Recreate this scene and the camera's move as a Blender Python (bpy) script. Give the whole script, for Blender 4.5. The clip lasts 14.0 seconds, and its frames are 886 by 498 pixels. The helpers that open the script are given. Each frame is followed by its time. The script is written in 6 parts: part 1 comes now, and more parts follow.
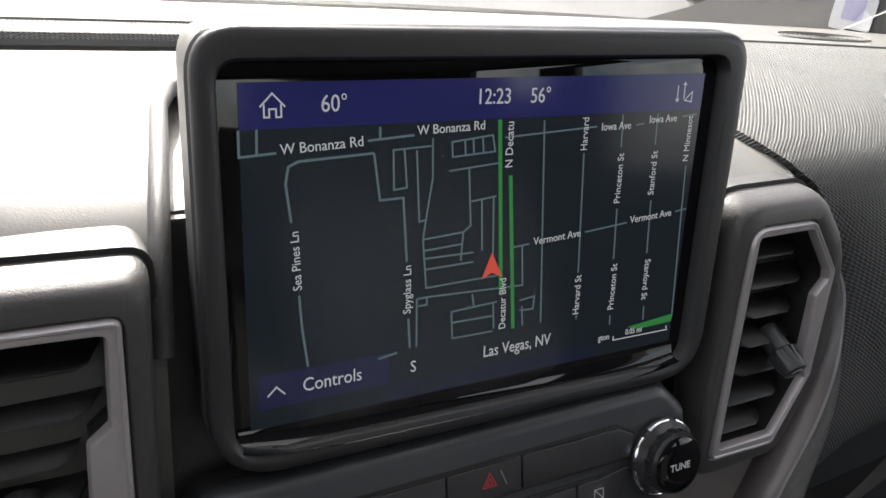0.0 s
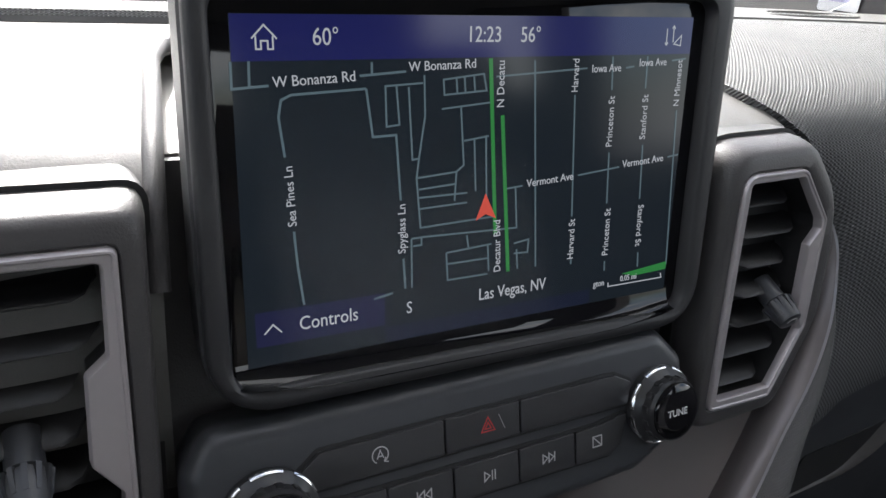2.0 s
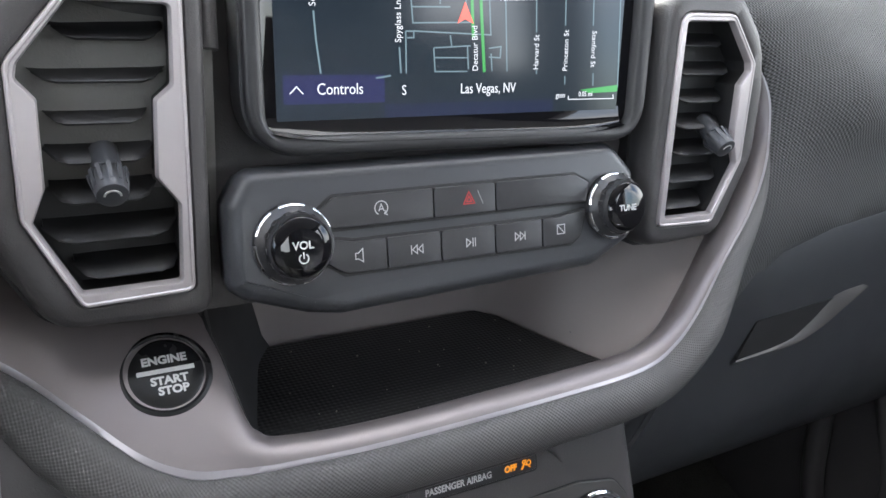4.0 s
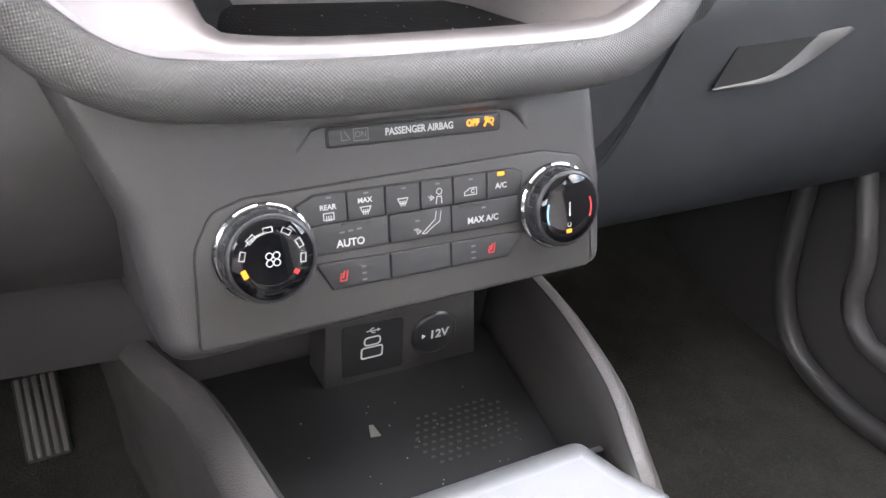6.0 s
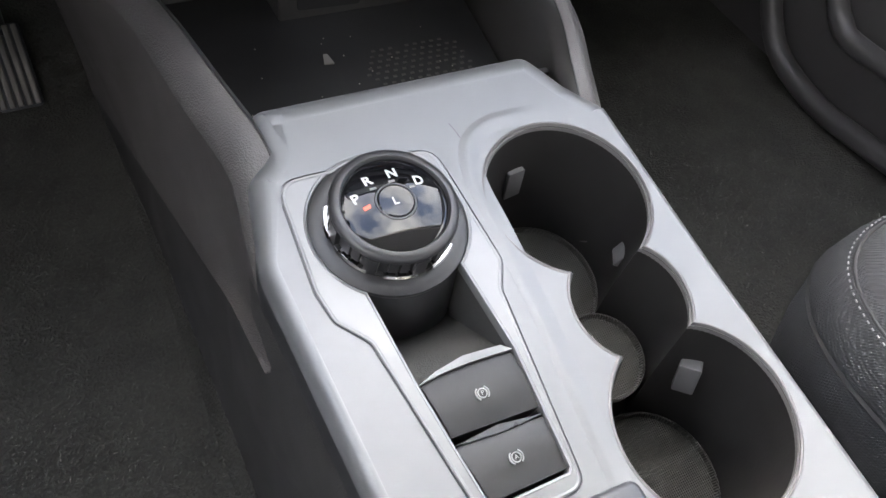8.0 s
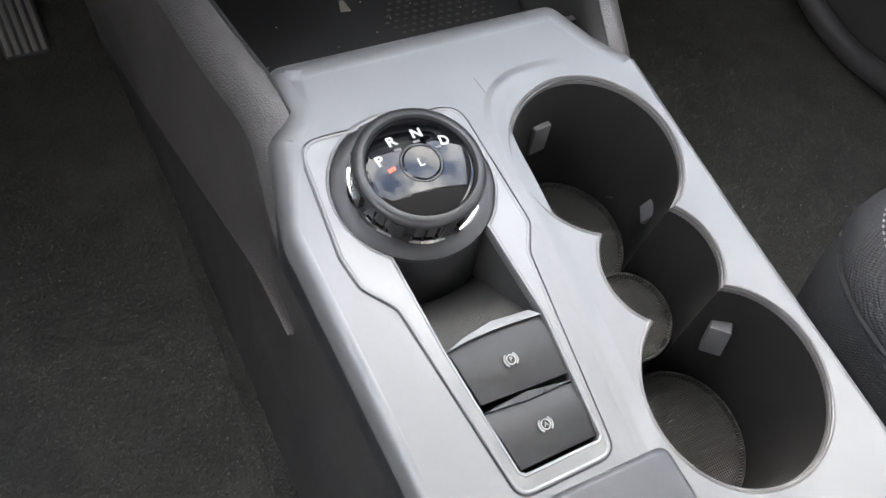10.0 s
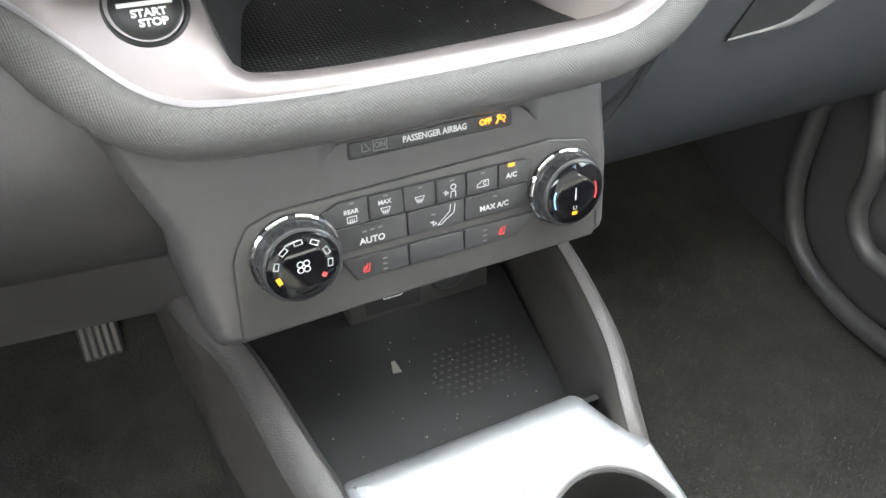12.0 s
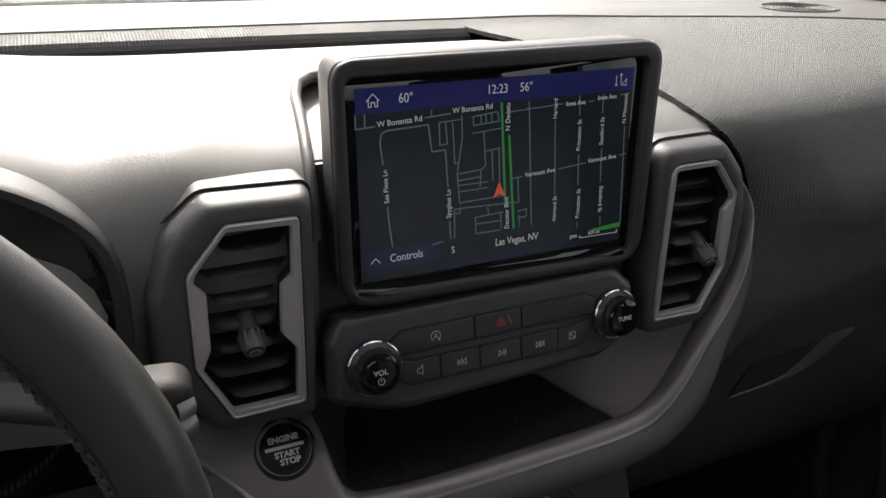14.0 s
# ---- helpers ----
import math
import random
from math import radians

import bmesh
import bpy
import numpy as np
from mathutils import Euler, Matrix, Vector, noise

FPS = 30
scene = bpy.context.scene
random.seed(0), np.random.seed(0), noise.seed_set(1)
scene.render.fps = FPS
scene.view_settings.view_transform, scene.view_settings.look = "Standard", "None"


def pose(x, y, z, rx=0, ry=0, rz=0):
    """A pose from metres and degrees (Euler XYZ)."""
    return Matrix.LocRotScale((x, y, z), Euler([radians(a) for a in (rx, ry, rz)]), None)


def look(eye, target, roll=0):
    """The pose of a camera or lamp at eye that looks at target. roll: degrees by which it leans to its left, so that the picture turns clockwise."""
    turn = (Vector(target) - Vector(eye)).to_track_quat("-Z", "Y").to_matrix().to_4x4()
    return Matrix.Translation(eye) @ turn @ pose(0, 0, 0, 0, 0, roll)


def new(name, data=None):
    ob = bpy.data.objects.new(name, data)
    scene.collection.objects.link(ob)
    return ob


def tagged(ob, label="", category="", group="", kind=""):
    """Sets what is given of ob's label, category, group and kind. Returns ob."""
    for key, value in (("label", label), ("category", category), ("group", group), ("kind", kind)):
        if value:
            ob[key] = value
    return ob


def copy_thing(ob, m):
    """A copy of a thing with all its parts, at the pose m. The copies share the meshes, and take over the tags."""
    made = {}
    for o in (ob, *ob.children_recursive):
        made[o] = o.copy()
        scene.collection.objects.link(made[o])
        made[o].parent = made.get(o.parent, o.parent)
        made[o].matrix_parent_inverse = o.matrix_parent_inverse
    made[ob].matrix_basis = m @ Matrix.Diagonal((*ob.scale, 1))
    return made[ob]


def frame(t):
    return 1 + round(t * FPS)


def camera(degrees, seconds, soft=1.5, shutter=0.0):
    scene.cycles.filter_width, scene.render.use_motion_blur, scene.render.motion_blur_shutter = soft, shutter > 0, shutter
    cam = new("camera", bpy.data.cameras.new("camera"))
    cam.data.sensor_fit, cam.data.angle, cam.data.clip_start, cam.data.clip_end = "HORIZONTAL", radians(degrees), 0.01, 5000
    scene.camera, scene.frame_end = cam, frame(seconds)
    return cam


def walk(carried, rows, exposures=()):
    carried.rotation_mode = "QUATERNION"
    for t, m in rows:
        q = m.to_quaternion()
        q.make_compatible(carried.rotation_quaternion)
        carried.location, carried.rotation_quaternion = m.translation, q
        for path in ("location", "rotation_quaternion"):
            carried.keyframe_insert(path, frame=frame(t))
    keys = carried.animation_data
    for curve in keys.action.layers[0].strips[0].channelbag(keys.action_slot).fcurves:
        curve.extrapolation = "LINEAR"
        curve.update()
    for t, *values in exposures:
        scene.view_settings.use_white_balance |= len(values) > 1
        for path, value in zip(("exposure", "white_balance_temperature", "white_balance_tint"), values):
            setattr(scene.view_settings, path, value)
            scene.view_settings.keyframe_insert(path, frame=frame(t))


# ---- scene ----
cam = camera(59.79, 14.0)
PATH = [
    (0, (-0.1360, -0.1529, 0.7992), (0.0924, 0.2425, 0.5955), 6.19),
    (0.5, (-0.1362, -0.1599, 0.8020), (0.0906, 0.2372, 0.5997), 5.49),
    (1, (-0.1320, -0.1599, 0.7992), (0.0960, 0.2378, 0.5996), 5.01),
    (1.5, (-0.1298, -0.1580, 0.7915), (0.0984, 0.2397, 0.5923), 4.93),
    (2, (-0.1386, -0.1631, 0.7793), (0.0925, 0.2328, 0.5796), 5.20),
    (2.5, (-0.1422, -0.1630, 0.7720), (0.0916, 0.2325, 0.5747), 5.37),
    (2.7, (-0.1540, -0.1774, 0.7622), (0.0833, 0.2192, 0.5714), 5.36),
    (4.8, (-0.1781, -0.2675, 0.6718), (0.0529, 0.1340, 0.4837), 4.65),
    (5, (-0.1779, -0.2727, 0.6548), (0.0516, 0.1261, 0.4592), 4.88),
    (5.5, (-0.1760, -0.2980, 0.6223), (0.0520, 0.0868, 0.3988), 6.27),
    (6, (-0.1757, -0.3105, 0.6092), (0.0491, 0.0570, 0.3554), 6.81),
    (6.5, (-0.1727, -0.3267, 0.5928), (0.0394, 0.0037, 0.2832), 7.72),
    (7, (-0.1733, -0.3470, 0.5750), (0.0331, -0.0325, 0.2457), 8.69),
    (7.5, (-0.1695, -0.3629, 0.5688), (0.0302, -0.0727, 0.2140), 10.25),
    (8, (-0.1688, -0.3731, 0.5590), (0.0224, -0.1066, 0.1816), 11.48),
    (8.2, (-0.1700, -0.3742, 0.5560), (0.0190, -0.1160, 0.1718), 11.99),
    (10.3, (-0.1692, -0.3452, 0.5587), (0.0053, -0.1062, 0.1557), 11.70),
    (10.5, (-0.1690, -0.3346, 0.5645), (0.0064, -0.0910, 0.1647), 11.33),
    (11, (-0.1680, -0.3132, 0.5963), (0.0096, -0.0529, 0.2081), 10.13),
    (11.5, (-0.1683, -0.3005, 0.6531), (0.0174, -0.0082, 0.2924), 8.25),
    (12, (-0.1707, -0.2889, 0.7005), (0.0198, 0.0226, 0.3588), 7.03),
    (12.5, (-0.1743, -0.2865, 0.7566), (0.0201, 0.0605, 0.4535), 4.97),
    (13, (-0.1789, -0.2911, 0.8030), (0.0231, 0.0775, 0.5321), 4.27),
    (13.5, (-0.1947, -0.2977, 0.8399), (0.0102, 0.0877, 0.5960), 3.95),
    (14, (-0.2093, -0.3085, 0.8621), (-0.0135, 0.0886, 0.6299), 3.68),
]
EXPOSURES = [
    (0.0, 0.97, 6600, 10),
    (2.7, 1.32, 6200, 10),
    (5.0, 3.8, 6450, 10),
    (6.5, 4.05, 6700, 12),
    (8.0, 3.36, 6500, 10),
    (10.5, 3.36, 6600, 8),
    (11.5, 4.0, 6700, 5),
    (12.5, 4.3, 6600, 2),
    (13.0, 3.0, 6350, 6),
    (13.5, 1.2, 6400, 8),
    (14.0, 0.42, 6700, 10),
]
walk(cam, [(t, look(eye, target, roll)) for t, eye, target, roll in PATH], EXPOSURES)

# ---- light ----
world = bpy.data.worlds.new("sky")
scene.world = world
world.use_nodes = True
wn = world.node_tree
sky = wn.nodes.new("ShaderNodeTexSky")
sky.sky_type, sky.sun_disc = "NISHITA", False
sky.sun_elevation, sky.sun_rotation = radians(39), radians(5)
sky.air_density, sky.dust_density = 1.0, 2.5
# broken cloud all over the sky
gen = wn.nodes.new("ShaderNodeTexCoord")
cloud = wn.nodes.new("ShaderNodeTexNoise")
cloud.inputs["Scale"].default_value, cloud.inputs["Detail"].default_value, cloud.inputs["Roughness"].default_value = 2.6, 8, 0.6
wn.links.new(gen.outputs["Generated"], cloud.inputs["Vector"])
cover = wn.nodes.new("ShaderNodeMapRange")
cover.inputs[1].default_value, cover.inputs[2].default_value = 0.42, 0.62
wn.links.new(cloud.outputs[0], cover.inputs[0])
white = wn.nodes.new("ShaderNodeMix")
white.data_type = "RGBA"
white.inputs[7].default_value = (9.5, 9.3, 9.0, 1)
wn.links.new(cover.outputs[0], white.inputs[0])
wn.links.new(sky.outputs[0], white.inputs[6])
wn.links.new(white.outputs[2], wn.nodes["Background"].inputs[0])
wn.nodes["Background"].inputs[1].default_value = 0.15
sun = new("sun", bpy.data.lights.new("sun", "SUN"))
sun.data.energy, sun.data.angle, sun.data.color = 5.0, radians(2), (1.0, 0.96, 0.9)
sun.matrix_world = look((0.44, 5.0, 4.67), (0, 0, 0.6))

# ---- materials ----


def nodes(name):
    m = bpy.data.materials.new(name)
    m.use_nodes = True
    return m, m.node_tree, m.node_tree.nodes["Principled BSDF"]


def surface(name, color, rough=0.5, metal=0.0, grain=0.0, size=400.0, stain=0.08, stain_size=14.0, spec=0.5, coat=0.0, cells=False, worn=0.08):
    """A procedural surface: base colour with fine and broad variation, and a relief of the given grain (metres) and frequency."""
    m, nt, b = nodes(name)
    n, l = nt.nodes, nt.links
    co = n.new("ShaderNodeTexCoord")
    broad = n.new("ShaderNodeTexNoise")
    broad.inputs["Scale"].default_value, broad.inputs["Detail"].default_value = stain_size, 6
    fine = n.new("ShaderNodeTexNoise")
    fine.inputs["Scale"].default_value, fine.inputs["Detail"].default_value = size, 3
    for t in (broad, fine):
        l.new(co.outputs["Object"], t.inputs["Vector"])
    mix = n.new("ShaderNodeMix")
    mix.data_type = "RGBA"
    mix.inputs[6].default_value = (*[c * (1 - stain) for c in color], 1)
    mix.inputs[7].default_value = (*[min(1, c * (1 + stain)) for c in color], 1)
    add = n.new("ShaderNodeMath")
    add.operation = "MULTIPLY_ADD"
    l.new(fine.outputs[0], add.inputs[0])
    add.inputs[1].default_value = 0.5
    sc = n.new("ShaderNodeMath")
    sc.operation = "MULTIPLY"
    l.new(broad.outputs[0], sc.inputs[0])
    sc.inputs[1].default_value = 0.6
    l.new(sc.outputs[0], add.inputs[2])
    l.new(add.outputs[0], mix.inputs[0])
    l.new(mix.outputs[2], b.inputs["Base Color"])
    rr = n.new("ShaderNodeMapRange")
    rr.inputs[1].default_value, rr.inputs[2].default_value = 0.3, 0.7
    rr.inputs[3].default_value, rr.inputs[4].default_value = max(0.02, rough - worn), min(1, rough + worn)
    l.new(broad.outputs[0], rr.inputs[0])
    l.new(rr.outputs[0], b.inputs["Roughness"])
    b.inputs["Metallic"].default_value = metal
    b.inputs["Specular IOR Level"].default_value = spec
    b.inputs["Coat Weight"].default_value = coat
    b.inputs["Coat Roughness"].default_value = 0.08
    if grain:
        bump = n.new("ShaderNodeBump")
        bump.inputs["Strength"].default_value, bump.inputs["Distance"].default_value = 1.0, grain
        if cells:
            v = n.new("ShaderNodeTexVoronoi")
            v.inputs["Scale"].default_value = size
            l.new(co.outputs["Object"], v.inputs["Vector"])
            l.new(v.outputs["Distance"], bump.inputs["Height"])
        else:
            l.new(fine.outputs[0], bump.inputs["Height"])
        l.new(bump.outputs[0], b.inputs["Normal"])
    return m


def woven(name, color, pitch=0.0017, depth=0.0003, rough=0.6, rib=0.0, spec=0.5, across=None, tone=0.0):
    """A moulded mesh pattern of small dimples in straight rows: along UV, or along two directions of the object."""
    m = surface(name, color, rough, stain=0.1, spec=spec)
    nt = m.node_tree
    n, l = nt.nodes, nt.links
    co = n.new("ShaderNodeTexCoord")
    sep = n.new("ShaderNodeSeparateXYZ")
    l.new(co.outputs["UV"], sep.inputs[0])
    waves = []
    for k in (0, 1):
        a = n.new("ShaderNodeMath")
        a.operation = "MULTIPLY"
        a.inputs[1].default_value = 2 * math.pi / pitch
        if across:
            dot = n.new("ShaderNodeVectorMath")
            dot.operation = "DOT_PRODUCT"
            dot.inputs[1].default_value = across[k]
            l.new(co.outputs["Object"], dot.inputs[0])
            l.new(dot.outputs["Value"], a.inputs[0])
        else:
            l.new(sep.outputs[k], a.inputs[0])
        s = n.new("ShaderNodeMath")
        s.operation = "SINE"
        l.new(a.outputs[0], s.inputs[0])
        waves.append(s)
    mul = n.new("ShaderNodeMath")
    mul.operation = "MULTIPLY"
    l.new(waves[0].outputs[0], mul.inputs[0])
    l.new(waves[1].outputs[0], mul.inputs[1])
    ribs = n.new("ShaderNodeMath")
    ribs.operation = "MULTIPLY_ADD"
    ribs.inputs[1].default_value = rib
    l.new(waves[0].outputs[0], ribs.inputs[0])
    l.new(mul.outputs[0], ribs.inputs[2])
    if tone:
        # threads paler than the holes between them
        span = n.new("ShaderNodeMapRange")
        span.inputs[1].default_value, span.inputs[2].default_value = -1.2, 1.2
        span.inputs[3].default_value, span.inputs[4].default_value = 1 - tone, 1 + tone
        l.new(ribs.outputs[0], span.inputs[0])
        shade = n.new("ShaderNodeVectorMath")
        shade.operation = "SCALE"
        l.new(n["Principled BSDF"].inputs["Base Color"].links[0].from_socket, shade.inputs[0])
        l.new(span.outputs[0], shade.inputs["Scale"])
        l.new(shade.outputs[0], n["Principled BSDF"].inputs["Base Color"])
    bump = n.new("ShaderNodeBump")
    bump.inputs["Distance"].default_value = depth
    l.new(ribs.outputs[0], bump.inputs["Height"])
    l.new(bump.outputs[0], n["Principled BSDF"].inputs["Normal"])
    return m


def glow(name, color, strength, rough=0.3):
    m, nt, b = nodes(name)
    b.inputs["Base Color"].default_value = (*[c * 0.05 for c in color], 1)
    b.inputs["Roughness"].default_value = rough
    b.inputs["Emission Color"].default_value = (*color, 1)
    b.inputs["Emission Strength"].default_value = strength
    return m


def glass(name, tint=(1, 1, 1), rough=0.0):
    m, nt, b = nodes(name)
    b.inputs["Base Color"].default_value = (*tint, 1)
    b.inputs["Roughness"].default_value = rough
    b.inputs["Transmission Weight"].default_value = 1.0
    b.inputs["IOR"].default_value = 1.45
    return m


PLASTIC = surface("grained_black_plastic", (0.054, 0.051, 0.052), 0.42, grain=0.00018, size=1400)
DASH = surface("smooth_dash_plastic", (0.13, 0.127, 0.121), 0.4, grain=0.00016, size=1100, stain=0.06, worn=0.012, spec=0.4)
PANEL = surface("satin_black_plastic", (0.04, 0.042, 0.047), 0.34, grain=0.00004, size=2200)
BUTTON = surface("button_plastic", (0.027, 0.027, 0.029), 0.36, grain=0.00002, size=2500)
GLOSS = surface("piano_black", (0.004, 0.004, 0.005), 0.03, stain=0.2, worn=0.012)
RUBBER = surface("matt_rubber", (0.014, 0.014, 0.015), 0.6, grain=0.0001, size=900)
LEATHER = surface("leather_grain_vinyl", (0.075, 0.07, 0.07), 0.35, grain=0.00024, size=1050, cells=True)
RIMSKIN = surface("smooth_leather", (0.038, 0.037, 0.037), 0.34, grain=0.00005, size=1500, cells=True)
SILVER = surface("satin_silver_paint", (0.158, 0.162, 0.169), 0.42, metal=0.4, grain=0.00001, size=3000, stain=0.03, worn=0.02)
SHELFPAINT = surface("warm_shelf_paint", (0.215, 0.188, 0.183), 0.5, metal=0.15, grain=0.00001, size=3000, stain=0.03, worn=0.02)
TAUPE = surface("warm_silver_paint", (0.2, 0.179, 0.181), 0.38, metal=0.5, grain=0.00001, size=3000, stain=0.03, worn=0.02)
VENTSILVER = surface("lilac_silver_paint", (0.44, 0.41, 0.42), 0.33, metal=0.45, stain=0.03, worn=0.008)
CHROME = surface("chrome", (0.85, 0.85, 0.86), 0.08, metal=1.0, stain=0.03, worn=0.03)
# PLASTIC made bluer and darker: the sky's reflection is put into the colour
GLOVE = surface("sky_tinted_plastic", (0.043, 0.045, 0.05), 0.42, grain=0.00018, size=1400)
INSERT = surface("bright_satin_silver", (0.178, 0.18, 0.185), 0.36, metal=0.45, grain=0.00001, size=3000, stain=0.02, worn=0.01)
LOWSIDE = surface("dark_side_plastic", (0.04, 0.038, 0.038), 0.48, grain=0.0003, size=900)
WARMPANEL = surface("warm_black_plastic", (0.043, 0.041, 0.04), 0.38, grain=0.00008, size=1800)
WELL = surface("well_rubber", (0.012, 0.011, 0.011), 0.7, grain=0.00008, size=900, spec=0.22)
SIDEFACE = surface("side_vinyl", (0.066, 0.06, 0.059), 0.46, grain=0.0002, size=1050, cells=True)
FLOORMAT = woven("crosshatched_rubber", (0.042, 0.04, 0.036), 0.0026, 0.0004, 0.6, across=((1, 1, 0), (1, -1, 0)))
HEATHER = woven("heather_cloth", (0.1, 0.1, 0.1), 0.0032, 0.0006, 0.9, rib=0.3, spec=0.2, across=((1, 1, 0), (0, 1, 1)))
KEYBLACK = surface("switch_plastic", (0.019, 0.019, 0.02), 0.42, grain=0.00004, size=2000, spec=0.35)
SLAT = surface("slat_plastic", (0.014, 0.014, 0.015), 0.45, grain=0.00003, size=2200)
# paler than TAUPE: the lower edge's highlight is put into the colour
EDGE_HIGHLIGHT = surface("lilac_highlight_silver", (0.38, 0.362, 0.385), 0.3, metal=0.5, stain=0.02, worn=0.01)
CARPET = surface("black_carpet", (0.05, 0.049, 0.045), 0.95, grain=0.003, size=420, stain=0.75, stain_size=26, spec=0.1)
FABRIC = woven("woven_dash_mesh", (0.084, 0.085, 0.086), 0.0027, 0.0004, 0.75, rib=0.4, spec=0.2, across=((1, 0, 0), (0, 1, 1.25)), tone=0.6)
DECK = surface("deck_plastic", (0.082, 0.081, 0.079), 0.48, grain=0.00016, size=1100, stain=0.06, worn=0.012, spec=0.35)
KNIT = woven("dimpled_bolster", (0.082, 0.079, 0.078), 0.0021, 0.00012, 0.5)
SEATCLOTH = woven("seat_cloth", (0.045, 0.046, 0.05), 0.0019, 0.00045, 0.85, rib=0.25, spec=0.3, across=((1, 1, 0), (0, 1, 1)))
TREAD = woven("treaded_rubber", (0.014, 0.014, 0.015), 0.005, 0.0002, 0.55, rib=0.2, across=((1, 1, 0), (1, -1, 0)))
THREAD = surface("light_thread", (0.24, 0.24, 0.24), 0.8)
INK = surface("white_print", (0.46, 0.46, 0.46), 0.5)
GREYINK = surface("grey_print", (0.12, 0.12, 0.12), 0.5)
REDINK = surface("red_print", (0.5, 0.03, 0.03), 0.5)
AMBER = glow("amber_lamp", (1.0, 0.34, 0.02), 0.15)
SHELL = surface("dark_screen_shell", (0.022, 0.022, 0.024), 0.42, grain=0.00005, size=2200)
STEEL = surface("brushed_rubber_metal", (0.2, 0.19, 0.18), 0.5, metal=0.3, grain=0.0001, size=800)
HEADLINER = surface("grey_headliner", (0.36, 0.355, 0.345), 0.9, grain=0.0003, size=700)
PANE = glass("clear_glass")
KEYINK = surface("dull_print", (0.3, 0.3, 0.3), 0.5)

# ---- mesh helpers ----


def thing(name, m, label, category, group="", kind=""):
    ob = new(name)
    ob.empty_display_size = 0.02
    ob.matrix_world = m
    return tagged(ob, label, category, group, kind)


def part(name, bm, material, parent=None, label="", smooth=40.0, m=None):
    me = bpy.data.meshes.new(name)
    bmesh.ops.recalc_face_normals(bm, faces=bm.faces)
    bm.to_mesh(me)
    bm.free()
    me.materials.append(material)
    if smooth:
        me.shade_smooth()
        me.set_sharp_from_angle(angle=radians(smooth))
    ob = new(name, me)
    if parent is not None:
        ob.parent = parent
    if m is not None:
        ob.matrix_local = m
    if label:
        ob["label"] = label
    return ob


def fillet(points, radius, seg=4):
    """A closed outline with its corners rounded; radius may be a list."""
    out, n = [], len(points)
    for i, p in enumerate(points):
        r = radius[i] if isinstance(radius, (list, tuple)) else radius
        p = Vector(p)
        a, b = Vector(points[i - 1]) - p, Vector(points[(i + 1) % n]) - p
        if r <= 0:
            out.append(tuple(p))
            continue
        ang = a.angle(b)
        cut = min(r / math.tan(ang / 2), a.length * 0.49, b.length * 0.49)
        p0, p1 = p + a.normalized() * cut, p + b.normalized() * cut
        for k in range(seg + 1):
            t = k / seg
            q = p0 * (1 - t) ** 2 + p * 2 * t * (1 - t) + p1 * t**2
            out.append(tuple(q))
    return out


def rect(x0, y0, x1, y1):
    return [(x0, y0), (x1, y0), (x1, y1), (x0, y1)]


def circle(cx, cy, r, n=40, start=0.0, stop=2 * math.pi):
    full = abs(stop - start - 2 * math.pi) < 1e-6
    return [(cx + r * math.cos(start + (stop - start) * k / (n if full else n - 1)), cy + r * math.sin(start + (stop - start) * k / (n if full else n - 1))) for k in range(n)]


def inset(outline, d):
    """The outline moved inwards by d (counter-clockwise outlines)."""
    out, n = [], len(outline)
    area = sum(outline[i - 1][0] * outline[i][1] - outline[i][0] * outline[i - 1][1] for i in range(n))
    s = 1 if area > 0 else -1
    for i in range(n):
        a, p, b = Vector(outline[i - 1]), Vector(outline[i]), Vector(outline[(i + 1) % n])
        u, v = (p - a).normalized(), (b - p).normalized()
        nu, nv = Vector((-u.y, u.x)), Vector((-v.y, v.x))
        w = nu + nv
        w = w / max(w.length_squared / 2, 0.5)
        out.append(tuple(p + w * d * s))
    return out


def stack(levels, top=True, bottom=True, bm=None):
    """A body from closed outlines of equal length: rows of (outline, z), joined one to the next."""
    bm = bm or bmesh.new()
    rings = [[bm.verts.new((p[0], p[1], z)) for p in outline] for outline, z in levels]
    for a, b in zip(rings, rings[1:]):
        for i in range(len(a)):
            bm.faces.new((a[i - 1], a[i], b[i], b[i - 1]))
    if bottom:
        bm.faces.new(rings[0])
    if top:
        bm.faces.new(rings[-1])
    return bm


def slab(outline, z0, z1, bevel=0.0, seg=3, bm=None):
    """A plate with a rounded upper edge."""
    levels = [(outline, z0)]
    if bevel:
        for k in range(seg + 1):
            a = k / seg * math.pi / 2
            levels.append((inset(outline, bevel * (1 - math.cos(a))), z1 - bevel + bevel * math.sin(a)))
    else:
        levels.append((outline, z1))
    return stack(levels, bm=bm)


def frame_ring(levels, bm=None):
    """A closed ring: rows of (outline, z) run round a profile and back to the first."""
    bm = bm or bmesh.new()
    rings = [[bm.verts.new((p[0], p[1], z)) for p in outline] for outline, z in levels]
    for a, b in zip(rings, rings[1:] + rings[:1]):
        for i in range(len(a)):
            bm.faces.new((a[i - 1], a[i], b[i], b[i - 1]))
    return bm


def along(outline, n):
    """n points at even steps along a closed outline."""
    pts = [Vector(p) for p in outline]
    pts.append(pts[0])
    d = [0.0]
    for a, b in zip(pts, pts[1:]):
        d.append(d[-1] + (b - a).length)
    out, k = [], 0
    for i in range(n):
        s = d[-1] * i / n
        while d[k + 1] < s:
            k += 1
        out.append(tuple(pts[k].lerp(pts[k + 1], (s - d[k]) / max(d[k + 1] - d[k], 1e-9))))
    return out


